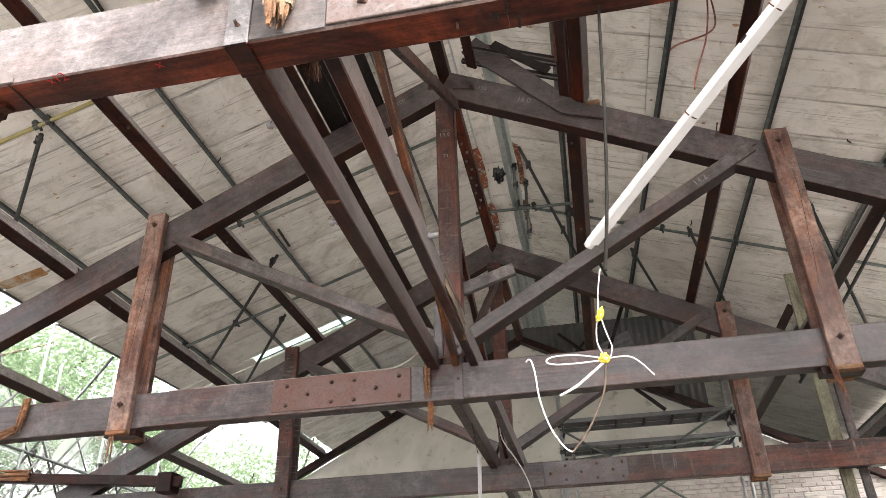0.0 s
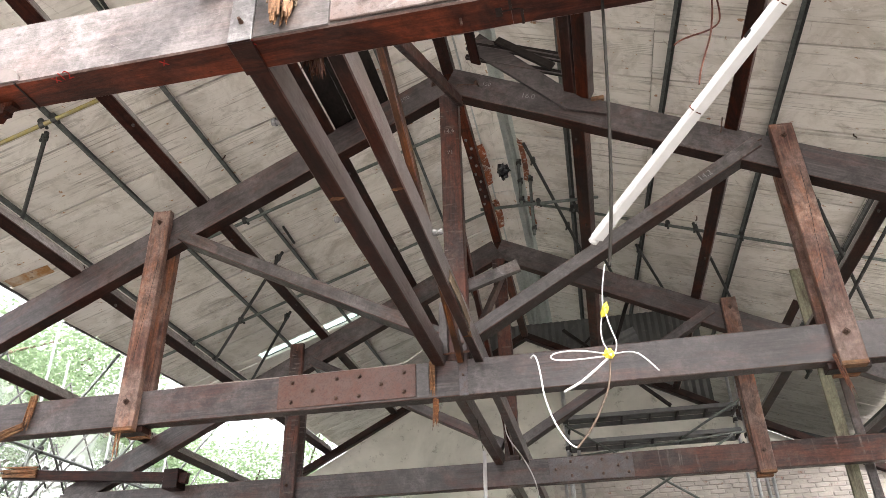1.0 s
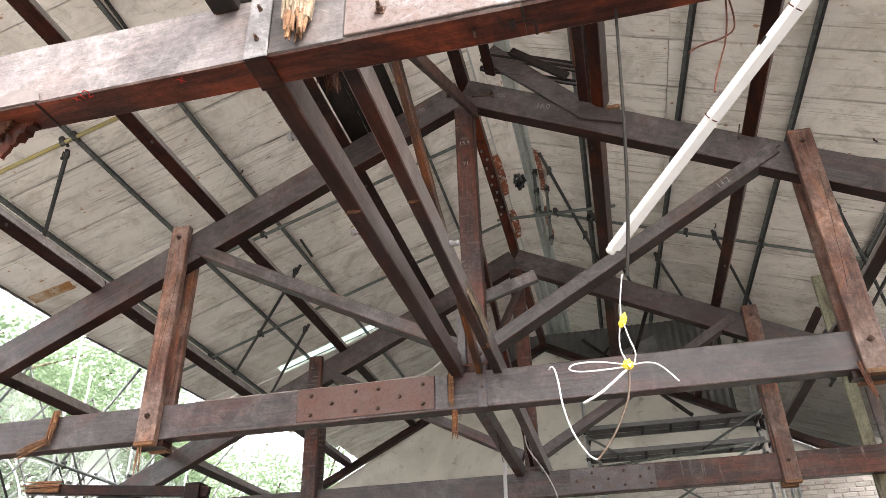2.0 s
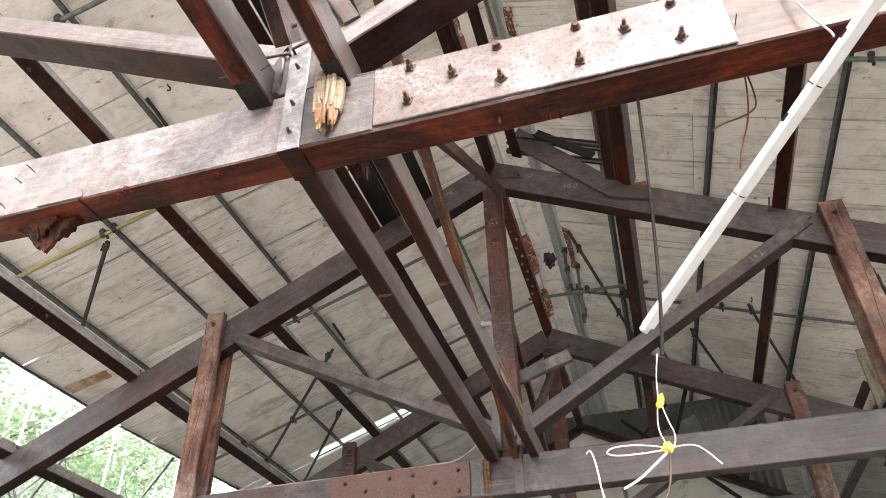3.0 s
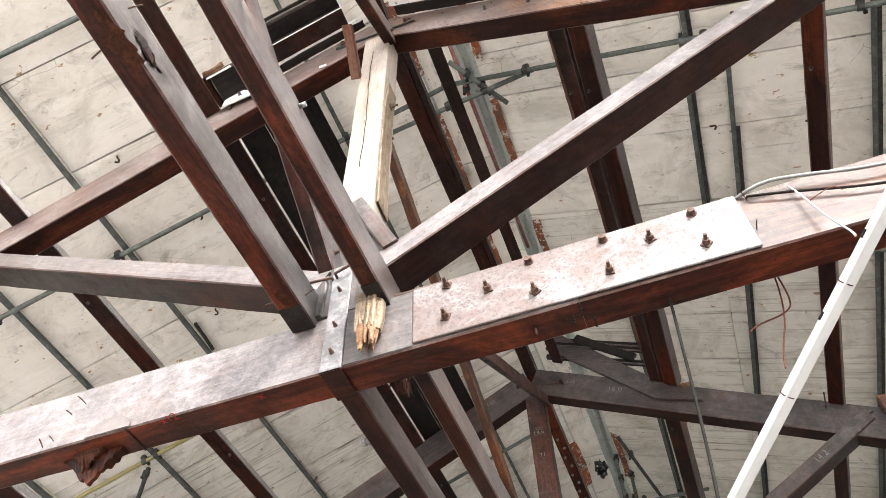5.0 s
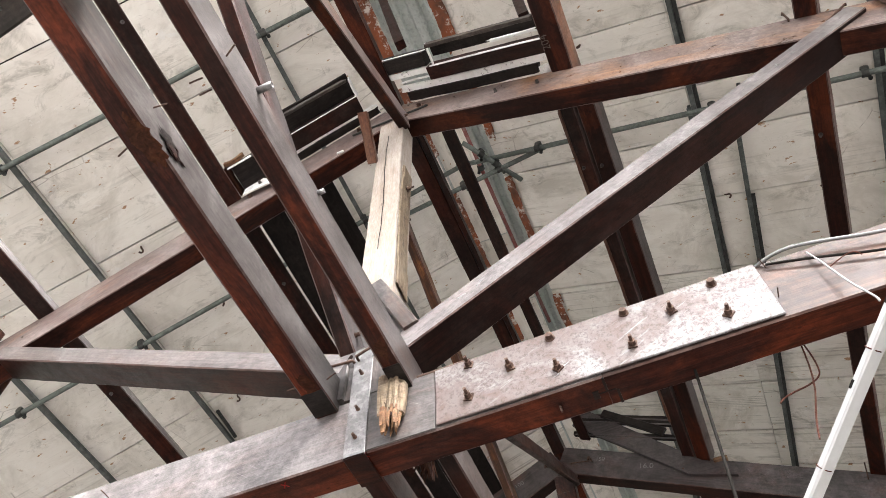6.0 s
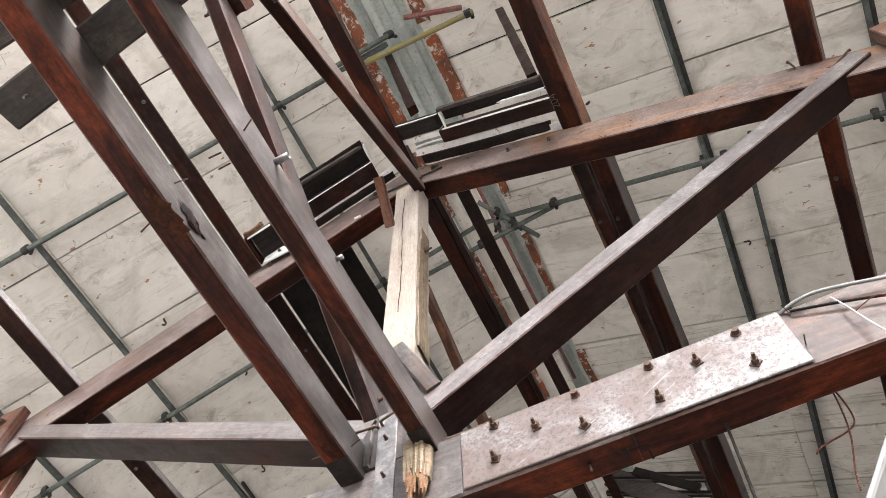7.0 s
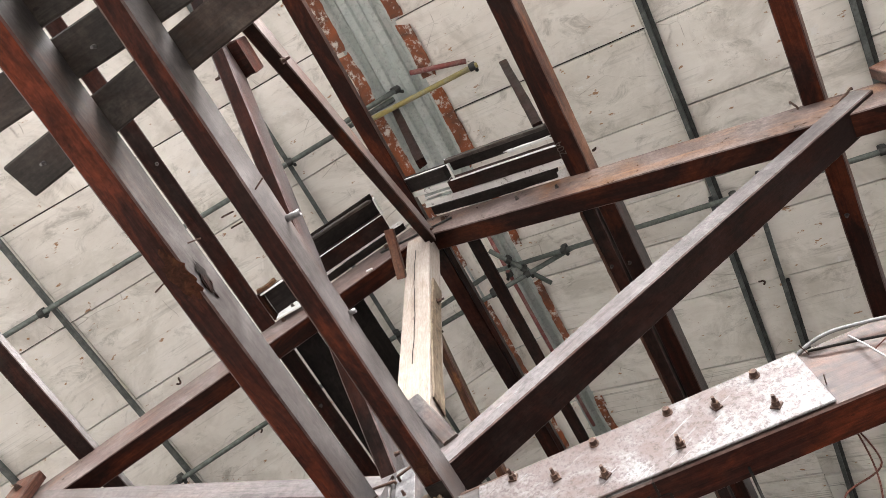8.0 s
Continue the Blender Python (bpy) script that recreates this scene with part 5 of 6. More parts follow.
def light_box(side, rows, ends, label):
    t = new("roof_light_frame")
    t.matrix_basis = Matrix.Translation((side * 0.6, 1.45, raf(0.6, RAF_TOP)))
    for name, x0, x1, y, w, lift, h, mat, rag in rows:
        lath(name, t, side * x0, side * x1, y, w, lift, h, mat, "", ragged=(rag, rag), wear=0.006 if rag else 0.002, chamfer=0.003, step=0.06)
    for x, y0, y1, w, h, mat in ends:
        z = raf(x, RAF_TOP) + 0.035
        timber("end_piece", (side * x, y0, z), (side * x, y1, z), w, h, mat, t, chamfer=0.003)
    return tagged(t, label, "roof light", "roof light frames")


light_box(1, [("batten", 0.14, 1.08, 1.588, 0.07, 0.03, 0.04, M_BLACK, 0.03), ("white_board", 0.09, 1.16, 1.526, 0.056, 0.03, 0.02, M_FLAKED, 0.05),
              ("side_board", 0.37, 1.16, 1.45, 0.094, 0.05, 0.1, M_DARK, 0.0), ("metal_edge", 0.38, 1.2, 1.398, 0.01, -0.002, 0.02, M_WHITE_METAL, 0.0),
              ("cover_board", 0.42, 1.17, 1.33, 0.1, 0.15, 0.02, M_BLACK, 0.0), ("plaster_strip", 0.78, 1.15, 1.362, 0.025, 0.1, 0.02, M_FLAKED, 0.08), ("edge_lath", 0.4, 1.13, 1.258, 0.03, 0.02, 0.05, M_PLANK, 0.02)],
          [(0.405, 1.255, 1.415, 0.014, 0.06, M_WHITE_METAL), (1.165, 1.22, 1.4, 0.06, 0.05, M_FLAKED), (1.12, 1.58, 1.66, 0.12, 0.012, M_WHITE_METAL)], "dark box frame of an old roof light, edged white")
light_box(1, [("side_board", 0.05, 0.38, 1.345, 0.1, 0.06, 0.09, M_BLACK, 0.0), ("metal_edge", 0.04, 0.39, 1.285, 0.006, 0.02, 0.018, M_WHITE_METAL, 0.0), ("white_board", 0.03, 0.4, 1.425, 0.045, 0.03, 0.02, M_FLAKED, 0.03),
              ("loose_strip", 0.12, 0.4, 1.478, 0.018, 0.02, 0.012, M_WHITE_METAL, 0.02)],
          [(0.045, 1.27, 1.44, 0.02, 0.06, M_BLACK)], "small dark box frame under the ridge, edged white")
light_box(-1, [("cover_board", 0.22, 0.93, 1.345, 0.17, 0.1, 0.02, M_BLACK, 0.0), ("edge_lath", 0.22, 0.9, 1.288, 0.025, 0.02, 0.05, M_PLANK, 0.03), ("metal_edge", 0.2, 0.74, 1.418, 0.006, -0.002, 0.018, M_WHITE_METAL, 0.0),
               ("side_board", 0.22, 0.95, 1.482, 0.125, 0.05, 0.09, M_DARK, 0.0), ("white_board", 0.1, 0.8, 1.555, 0.03, 0.012, 0.02, M_FLAKED, 0.04), ("batten", 0.1, 0.95, 1.595, 0.055, 0.03, 0.04, M_BLACK, 0.03)],
          [(0.2, 1.29, 1.43, 0.014, 0.06, M_WHITE_METAL), (0.93, 1.28, 1.5, 0.03, 0.06, M_ROT)], "dark box frame of an old roof light, edged white")
light_box(-1, [("side_board", 0.96, 1.125, 1.515, 0.2, 0.05, 0.09, M_BLACK, 0.0), ("metal_edge", 0.965, 1.13, 1.405, 0.01, 0.0, 0.03, M_WHITE_METAL, 0.0), ("edge_lath", 1.0, 1.15, 1.375, 0.03, 0.02, 0.04, M_ROT, 0.03)],
          [(1.14, 1.395, 1.62, 0.028, 0.06, M_BROWNROT)], "small dark box frame low on the rafter, edged white")
bracket = [(-1.1, 6.14), (-0.9, 6.17), (-0.84, 6.24), (-0.954, 6.27), (-1.056, 6.46), (-1.1, 6.26)]
nb = len(bracket)
ob = put("flashing_strip", mesh_of("bracket", [(x, y, z) for y in (1.588, 1.6) for x, z in bracket], [tuple(range(nb)), tuple(reversed(range(nb, 2 * nb)))] + [(i, i + nb, (i + 1) % nb + nb, (i + 1) % nb) for i in range(nb)], M_WHITE_METAL), Matrix())
tagged(ob, "bent white metal bracket on the rafter", "strip", "old roof remains")
put("bolt", PURLIN_BOLT, Matrix.Translation((-0.98, 1.588, 6.22)) @ FRONT, ob)
bolt(-1.061, yA, 6.14, near, BOLT_ROUND)
timber("ridge_stub", (-0.105, yA - 0.01, 5.845), (-0.05, 1.33, 5.985), 0.062, 0.075, M_ORANGE, near, "short red-brown stub beside the king post")
for x, y0, y1, dz, w, mat in ((-1.07, 1.75, 5.62, 0.06, 0.195, M_BLACK), (-0.89, 1.75, 5.6, 0.055, 0.205, M_BLACK), (-0.705, 1.75, 5.61, 0.05, 0.205, M_BLACK), (0.3, 1.75, 5.4, 0.07, 0.11, M_DARK)):
    ob = timber("sheathing_board", (x, y0, raf(x, RAF_TOP) + dz), (x, y1, raf(x, RAF_TOP) + dz), w, 0.03, mat, None, "", (-math.copysign(PITCH, x) * -1, 0, 1), ragged=(0.03, 0.03))
    tagged(ob, "blackened old sheathing board on the rafters", "board", "sheathing boards")
for p, q, lab in (((0.216, 1.26, 6.86), (0.01, 1.08, 8.48), "charred post leaning under the shed's ridge"), ((1.088, 1.3, 6.42), (1.09, 1.13, 8.2), "charred post standing over the purlin")):
    ob = timber("short_post", p, q, 0.075, 0.075, M_DARK, up=(0, 1, 0), ragged=(0.02, 0.06), wear=0.006)
    tagged(ob, lab, "post", "short posts")

# ---- details of the middle truss ----
def lapped_plank():
    """A plank let into the rafter's face: its lower end is cut along the rafter's lower edge."""
    prof = [(0.2, 6.95), (0.35, 7.11), (1.257, 6.083), (1.47, 5.86), (1.096, 5.998)]
    n = len(prof)
    verts = [(x, -0.034, z) for x, z in prof] + [(x, -0.002, z) for x, z in prof]
    faces = [tuple(range(n)), tuple(reversed(range(n, 2 * n)))] + [(i, (i + 1) % n, (i + 1) % n + n, i + n) for i in range(n)]
    me = mesh_of("plank", verts, faces, M_DUSK_SHEEN)
    me.materials.append(M_DUSK_SHEEN)
    me.polygons[0].material_index = 1
    return put("lapped_plank", me, Matrix.Translation((0, yB, 0)), middle, "dark plank let into the rafter's face")


lapped_plank()
box("pale_wedge", 1.33, 1.45, yB - 0.012, yB + 0.1, raf(1.4, RAF_TOP) - 0.01, raf(1.4, RAF_TOP) + 0.04, M_ROT, middle, "pale torn wedge beside the purlin", 0.01)
timber("lapped_plank", (0.52, yB - 0.06, 6.95), (1.02, yB - 0.06, 6.5), 0.04, 0.09, M_BLACK, middle, "dark plank lapped over the rafter")
for x0, z0, x1, z1, dy in ((0.25, 7.0, 1.12, 6.6, -0.02), (0.2, 6.86, 1.12, 6.44, 0.0), (0.3, 7.15, 1.1, 6.78, 0.1)):
    ob = timber("batten", (x0, yB + dy, z0), (x1, yB + dy, z1), 0.05, 0.05, M_BLACK)
    tagged(ob, "blackened batten over the rafters", "batten", "old roof remains")
    ob = timber("flashing_strip", (x0, yB + dy - 0.03, z0 - 0.035), (x1, yB + dy - 0.03, z1 - 0.035), 0.01, 0.02, M_GREYED)
    tagged(ob, "pale strip on a blackened batten", "strip", "old roof remains")
box("facing_block", -0.34, -0.24, yB - 0.006, yB - 0.0005, TIE_Z0 + 0.012, TIE_Z1 - 0.004, M_GREYED, middle, "greyed facing block beside the splice plate")
strap = box("iron_strap", 0.0, 0.07, yB - 0.009, yB - 0.001, TIE_Z0 - 0.004, 3.95, M_PLATE_GREY, middle, "grey painted iron strap over the tie beam", 0.002)
bolt(0.035, yB - 0.009, 3.83, strap, BOLT_ROUND)
bolt(0.035, yB - 0.009, 3.56, strap, round_bolt_mesh(0.008))
timber("king_cheek", (-0.1, yB - 0.035, TIE_Z1 + 0.04), (-0.1, yB - 0.035, 4.18), 0.07, 0.06, M_GREYED, middle, "greyed cheek of the king post foot", up=(0, 1, 0))
timber("rusty_angle", (-0.14, yB - 0.05, 3.735), (0.19, yB - 0.05, 3.735), 0.012, 0.022, M_ORANGE, middle, "thin rust-red angle between the binders")
staple((-0.2, yB - 0.004, 3.96), (-0.1, yB - 0.004, 3.9), (0, -0.02, 0), middle)
splinters("pale_splint", (-0.205, yB - 0.02, 3.7), 0.3, 0.05, 0.035, 14, M_ROT, middle, "pale splintered strip on the tie", seed=11, spread=0.02)
splinters("hanging_splinter", (-0.2, yB + 0.02, 3.41), 0.27, 0.05, 0.03, 10, M_ROT, middle, "orange splinter hanging under the tie", seed=12, spread=0.06)
splinters("pale_splint", (-3.77, yB - 0.02, 3.74), 0.31, 0.08, 0.03, 14, M_ROT, middle, "pale splintered strip on the tie", (-0.12, 0, -1), 13, 0.03)
splinters("torn_wood", (-3.8, yB - 0.03, 3.47), 0.34, 0.07, 0.04, 14, M_ROT, middle, "orange torn splinter", (-1, 0, -0.35), 14, 0.08)
splinters("hanging_splinter", (-2.88, yB - 0.02, 3.36), 0.26, 0.05, 0.03, 9, M_ROT, middle, "orange splinter hanging from the hanger", seed=15, spread=0.05)
splinters("hanging_splinter", (2.72, yB - 0.05, 3.44), 0.34, 0.05, 0.03, 9, M_ORANGE, middle, "red-orange splinter hanging from the hanger", (0.12, 0, -1), 16, 0.05)
for s in (-1, 1):
    box("packing_block", s * 2.82 - 0.16, s * 2.82 + 0.13, yB + 0.01, yB + TH - 0.01, TIE_Z0 - 0.055, TIE_Z0 - 0.002, M_DARK, middle, "dark packing block under the tie")
for text, size, x, z, turn in (("16.0", 0.08, 0.69, 6.24, 0.35), ("70", 0.06, 0.98, 6.1, 0.3), ("150", 0.06, 0.33, 6.46, 0.3), ("100", 0.065, -0.47, 6.41, -0.35), ("14.2", 0.075, 2.1, 5.035, -0.5)):
    y = yB - 0.0018 if text != "14.2" else yB - 0.0215
    writing(text, size, Matrix.Translation((x, y, z)) @ Matrix.Rotation(turn, 4, "Y") @ Matrix.Rotation(math.pi / 2, 4, "X"), middle, M_CHALK)
writing("14.6", 0.062, Matrix.Translation((-0.06, yB - 0.0018, 5.95)) @ Matrix.Rotation(math.pi / 2, 4, "X"), middle, M_CHALK)
writing("71", 0.06, Matrix.Translation((-0.03, yB - 0.0018, 5.7)) @ Matrix.Rotation(math.pi / 2, 4, "X"), middle, M_CHALK)
for x, c in ((0.28, 0.2), (-0.14, 0.2), (1.06, 0.16)):
    bolt(x, yB, raf(x, RAF_LOW) + c, middle, BOLT)
staple((0.1, yB, 6.5), (0.3, yB, 6.46), (0, -0.02, 0), middle)
staple((2.5, yB + 0.002, 5.3), (2.66, yB + 0.002, 5.38), (0, -0.014, 0), middle)
staple((2.36, yB, raf(2.36, RAF_TOP) - 0.08), (2.4, yB, raf(2.36, RAF_TOP) + 0.06), (0, -0.014, 0), middle)
ob = timber("short_tie", (0.02, yB + 0.22, 4.42), (0.52, yB + 0.22, 4.58), 0.06, 0.11, M_GREYED, middle, "short pale grey timber behind the king post")
# conduit lying on the tie beam
ob = put("conduit", cable_mesh([(-2.45, yB + 0.05, 3.708), (-1.5, yB + 0.05, 3.708), (-0.55, yB + 0.05, 3.712), (-0.42, yB + 0.04, 3.73), (-0.28, yB + 0.03, 3.83), (-0.24, yB + 0.02, 3.835)], 0.009, M_CONDUIT), Matrix())
tagged(ob, "thin off-white conduit lying along the tie beam", "conduit")
# porcelain knobs


def knob(x, y, z, way):
    bm = bmesh.new()
    for zz, r1, r2, h in ((0.012, 0.02, 0.02, 0.024), (0.032, 0.013, 0.013, 0.016), (0.05, 0.02, 0.016, 0.02)):
        bmesh.ops.create_cone(bm, cap_ends=True, segments=12, radius1=r1, radius2=r2, depth=h, matrix=Matrix.Translation((0, 0, zz)))
    me = bpy.data.meshes.new("knob")
    bm.to_mesh(me)
    bm.free()
    me.materials.append(M_CABLE_DULL)
    ob = put("porcelain_knob", me, Matrix.Translation((x, y, z)) @ Vector((0, 0, 1)).rotation_difference(Vector(way)).to_matrix().to_4x4())
    return tagged(ob, "white porcelain wiring knob on a binder", "insulator", "porcelain knobs")


knob(0.202, 3.6, 3.77, (1, 0, 0))
knob(-0.207, 3.25, 3.72, (-1, 0, 0))
knob(-0.207, 2.4, 3.72, (-1, 0, 0))

# ---- wiring and the hanging trunking ----


def trunking():
    """White plastic trunking hung from the near tie: a channel with a snapped-on lid, screw holes and an end cap."""
    p, q = Vector((1.042, 2.065, 2.749)), Vector((1.929, 1.005, 3.2255))
    length = (q - p).length
    body = put("trunking", timber_mesh(length, 0.032, 0.028, M_PVC, 0.006, 0.0004, 0.3), axis_pose(p, q))
    tagged(body, "white plastic cable trunking hung by wires", "trunking")
    m = axis_pose(p, q)
    put("lid", timber_mesh(length - 0.01, 0.035, 0.005, M_PVC, 0.002, 0.0003, 0.4), m @ Matrix.Translation((0.006, 0, -0.0155)), body, "white snap-on lid")
    cap = put("end_socket", tube_mesh(0.022, 0.0155, M_PVC), m @ Matrix.Translation((-0.018, 0, 0)), body, "white end socket")
    put("socket_core", tube_mesh(0.012, 0.009, M_CABLE_GREY), m @ Matrix.Translation((-0.012, 0, 0)), cap)
    for s in (0.34, 0.57, 0.76):
        put("wire_band", cable_mesh([m @ Vector((s * length, 0.021 * math.cos(a), 0.02 * math.sin(a))) for a in np.linspace(0, 6.6, 10)], 0.0018, M_WIRE), Matrix(), body)
    for s in (0.5, 0.66):
        put("slot", box_mesh(-0.012, 0.012, -0.001, 0.001, -0.004, 0.004, M_CABLE_GREY, 0.0), m @ Matrix.Translation((s * length, -0.0167, 0.004)), body)
    return body


trunking()
ob = put("hanging_wire", cable_mesh([(1.5, 1.775, 3.42), (1.51, 1.8, 3.34), (1.49, 1.82, 3.3), (1.36, 1.8, 3.26), (1.35, 1.8, 3.24)], 0.0028, M_WIRE), Matrix())
tagged(ob, "red-brown wire hanging under the tie beam", "wire", "hanging wires")
ob = put("hanging_wire", cable_mesh([(1.492, 1.775, 3.42), (1.48, 1.8, 3.3), (1.42, 1.83, 3.17), (1.405, 1.84, 3.12), (1.4, 1.83, 3.1)], 0.0028, M_WIRE), Matrix())
tagged(ob, "red-brown wire holding the trunking", "wire", "hanging wires")
ob = put("tie_wire", cable_mesh([(1.635, 1.618, 3.66), (1.645, 1.6, 3.58), (1.655, 1.595, 3.5), (1.67, 1.585, 3.4), (1.69, 1.56, 3.29), (1.68, 1.55, 3.27)], 0.0035, M_CABLE), Matrix())
tagged(ob, "twisted pale wire tying the trunking to the beam", "wire", "hanging wires")
ob = put("loop_wire", cable_mesh([(1.652, 1.6, 3.53), (1.7, 1.59, 3.55), (1.75, 1.59, 3.56), (1.76, 1.6, 3.54)], 0.002, M_WIRE), Matrix())
tagged(ob, "thin loose end of wire on the tie beam", "wire", "hanging wires")
for pts, r, mat, lab in (([(1.42, 1.7, 3.71), (1.46, 1.62, 3.675), (1.56, 1.595, 3.69), (1.66, 1.595, 3.675), (1.9, 1.6, 3.6), (2.4, 1.6, 3.56), (2.9, 1.6, 3.6)], 0.0065, M_CABLE_DULL, "white cable bowed along the tie beam"), ([(1.5, 1.612, 3.66), (1.62, 1.608, 3.62), (1.9, 1.61, 3.51), (2.4, 1.61, 3.47), (2.9, 1.61, 3.5)], 0.0045, M_CABLE_GREY, "grey cable along the tie beam")):
    ob = put("cable", cable_mesh(pts, r, mat), Matrix())
    tagged(ob, lab, "cable", "cables")


def drop_cable():
    """Conduit dropped from the near tie, ending in taped and knotted white flex."""
    y = 1.72
    body = put("drop_conduit", cable_mesh([(1.155, y, 3.42), (1.12, y, 3.0), (1.075, y, 2.6), (1.05, y, 2.47)], 0.0048, M_CABLE_GREY), Matrix())
    tagged(body, "grey conduit hanging from the tie with knotted white flex", "cable")
    for pts, r, mat, nm in (
        ([(1.05, y, 2.48), (1.035, y, 2.42), (1.03, y, 2.36), (1.015, y, 2.3), (1.02, y, 2.26), (1.035, y, 2.235)], 0.0016, M_CABLE, "flex"),
        ([(1.032, y, 2.36), (1.04, y - 0.01, 2.3), (1.055, y, 2.26), (1.04, y, 2.235)], 0.0016, M_CABLE, "flex"),
        ([(1.04, y, 2.235), (0.98, y - 0.01, 2.25), (0.9, y - 0.02, 2.25), (0.885, y - 0.02, 2.232), (0.94, y - 0.015, 2.225), (1.03, y, 2.235)], 0.0019, M_CABLE, "flex"),
        ([(1.04, y, 2.238), (1.08, y - 0.01, 2.24), (1.11, y - 0.02, 2.215), (1.135, y - 0.02, 2.18)], 0.0019, M_CABLE, "flex"),
        ([(1.03, y, 2.232), (0.98, y - 0.01, 2.19), (0.95, y - 0.02, 2.165), (0.915, y - 0.02, 2.15)], 0.0032, M_CABLE, "flex"),
        ([(1.03, y, 2.233), (1.024, y, 2.17), (1.0, y, 2.12), (0.966, y, 2.06), (0.929, y, 2.022)], 0.0025, M_CABLE_DIRTY, "dirty_flex"),
        ([(0.932, y, 2.024), (0.927, y, 2.022), (0.91, y, 2.036), (0.884, y, 2.08), (0.864, y, 2.15), (0.861, y, 2.22), (0.85, y + 0.01, 2.267), (0.84, y + 0.02, 2.255)], 0.0021, M_CABLE, "flex"),
    ):
        put(nm, cable_mesh(pts, r, mat), Matrix.Translation((-0.011, 0, -0.003)), body, "white flexible cable")
    for x, z, sx, sz in ((1.022, 2.35, 0.009, 0.02), (1.017, 2.236, 0.014, 0.012)):
        bm = bmesh.new()
        bmesh.ops.create_icosphere(bm, subdivisions=2, radius=1, matrix=Matrix.LocRotScale((x, y - 0.004, z), Euler((0, 0.4, 0)), (sx, 0.011, sz)))
        rnd = random.Random(4)
        for v in bm.verts:
            v.co += Vector((rnd.uniform(-1, 1), rnd.uniform(-1, 1), rnd.uniform(-1, 1))) * 0.003
        me = bpy.data.meshes.new("tape")
        bm.to_mesh(me)
        bm.free()
        me.materials.append(M_TAPE)
        put("tape", me, Matrix(), body, "yellow insulating tape")


drop_cable()
ob = put("hanging_tube", tube_mesh(1.4, 0.018, M_PVC), axis_pose((-0.09, 7.0, 1.95), (-0.056, 7.0, 3.32)))
put("hanger_wire", cable_mesh([(-0.056, 7.0, 3.3), (-0.09, 7.0, 3.5), (-0.11, 7.0, 3.66)], 0.003, M_CABLE_GREY), Matrix(), ob)
tagged(ob, "white plastic tube hanging upright between trusses", "tube")
ob = put("hanging_flex", cable_mesh([(0.126, 7.3, 3.7), (0.12, 7.2, 3.55), (0.3, 7.2, 3.3), (0.42, 7.2, 3.0), (0.4, 7.2, 2.8)], 0.006, M_CABLE), Matrix())
tagged(ob, "thin white flex hanging between trusses", "cable", "cables")

# ---- towards the gable ----
ob = timber("broken_timber", (-6.9, 8.78, 3.98), (-4.1, 8.78, 3.74), 0.12, 0.13, M_DARK, ragged=(0.2, 0.05))
tagged(ob, "broken dark timber, torn orange at one end", "timber")
splinters("torn_end", (-6.3, 8.72, 3.96), 0.6, 0.13, 0.05, 18, M_ROT, ob, "orange torn fibres", (-1, 0, 0.05), 21, 0.05)
box("block", -4.42, -4.22, 8.68, 8.9, 3.62, 3.86, M_DARK, ob, "dark block")
for x, w, dy in ((3.78, 0.14, 0.28), (3.98, 0.1, 0.33)):
    ob = timber("upright_plank", (x, yC + dy, 0.0), (x, yC + dy, 5.92 if w > 0.12 else 5.4), w, 0.045, M_GREEN if w > 0.12 else M_GREYED, up=(0, 1, 0), ragged=(0, 0.02))
    tagged(ob, "tall mossy pale-painted plank standing behind the truss" if w > 0.12 else "tall grey plank standing beside a pale one", "plank", "upright planks")


def deck(x0, x1, y, z):
    """Scaffold walkway: steel frame, cross ribs, slotted boards and a toe board."""
    t = new("scaffold_walkway")
    t.matrix_basis = Matrix.Translation((x0, y, z))
    for dy in (0.0, 0.5):
        box("side_rail", x0, x1, y + dy - 0.02, y + dy + 0.02, z - 0.03, z + 0.03, M_DECK, t)
    n = 6
    for k in range(n + 1):
        x = x0 + (x1 - x0) * k / n
        box("rib", x - 0.015, x + 0.015, y + 0.021, y + 0.479, z - 0.028, z + 0.02, M_TUBE_DARK, t)
    for k in range(5):
        box("slat", x0 + 0.02, x1 - 0.02, y + 0.03 + k * 0.09, y + 0.105 + k * 0.09, z + 0.0305, z + 0.04, M_DECK, t, bevel=0.0)
    return tagged(t, "galvanised slatted scaffold walkway before the gable", "walkway", "walkways")


deck(0.62, 3.05, 11.0, 4.74)
deck(0.62, 3.05, 11.1, 4.4)
for x in (0.6, 3.1):
    for y in (11.0, 11.6):
        scaffold_tube((x, y, 0), (x, y, 5.5), M_ZINC, clamps=(0.78, 0.85), label="bright zinc scaffold standard before the gable", group="zinc standards")
for x, y in ((3.3, 11.4), (3.42, 11.55), (0.75, 11.2), (0.5, 11.5)):
    scaffold_tube((x, y, 0), (x, y, 4.3), M_ZINC, label="bright zinc scaffold standard before the gable", group="zinc standards")
for p, q in (((0.6, 10.97, 4.62), (2.4, 10.97, 3.4)), ((2.2, 10.95, 4.3), (3.3, 10.95, 4.9)), ((1.3, 10.95, 3.4), (2.9, 10.95, 4.3)), ((0.5, 11.0, 4.15), (3.2, 11.0, 4.35))):
    scaffold_tube(p, q, M_TUBE, r=0.017, label="thin grey scaffold brace before the gable", group="walkway braces")
ob = timber("brace_timber", (3.5, 10.4, 5.15), (4.05, 10.4, 5.95), 0.1, 0.12, M_DARK)
tagged(ob, "dark short brace timber near the gable", "brace")

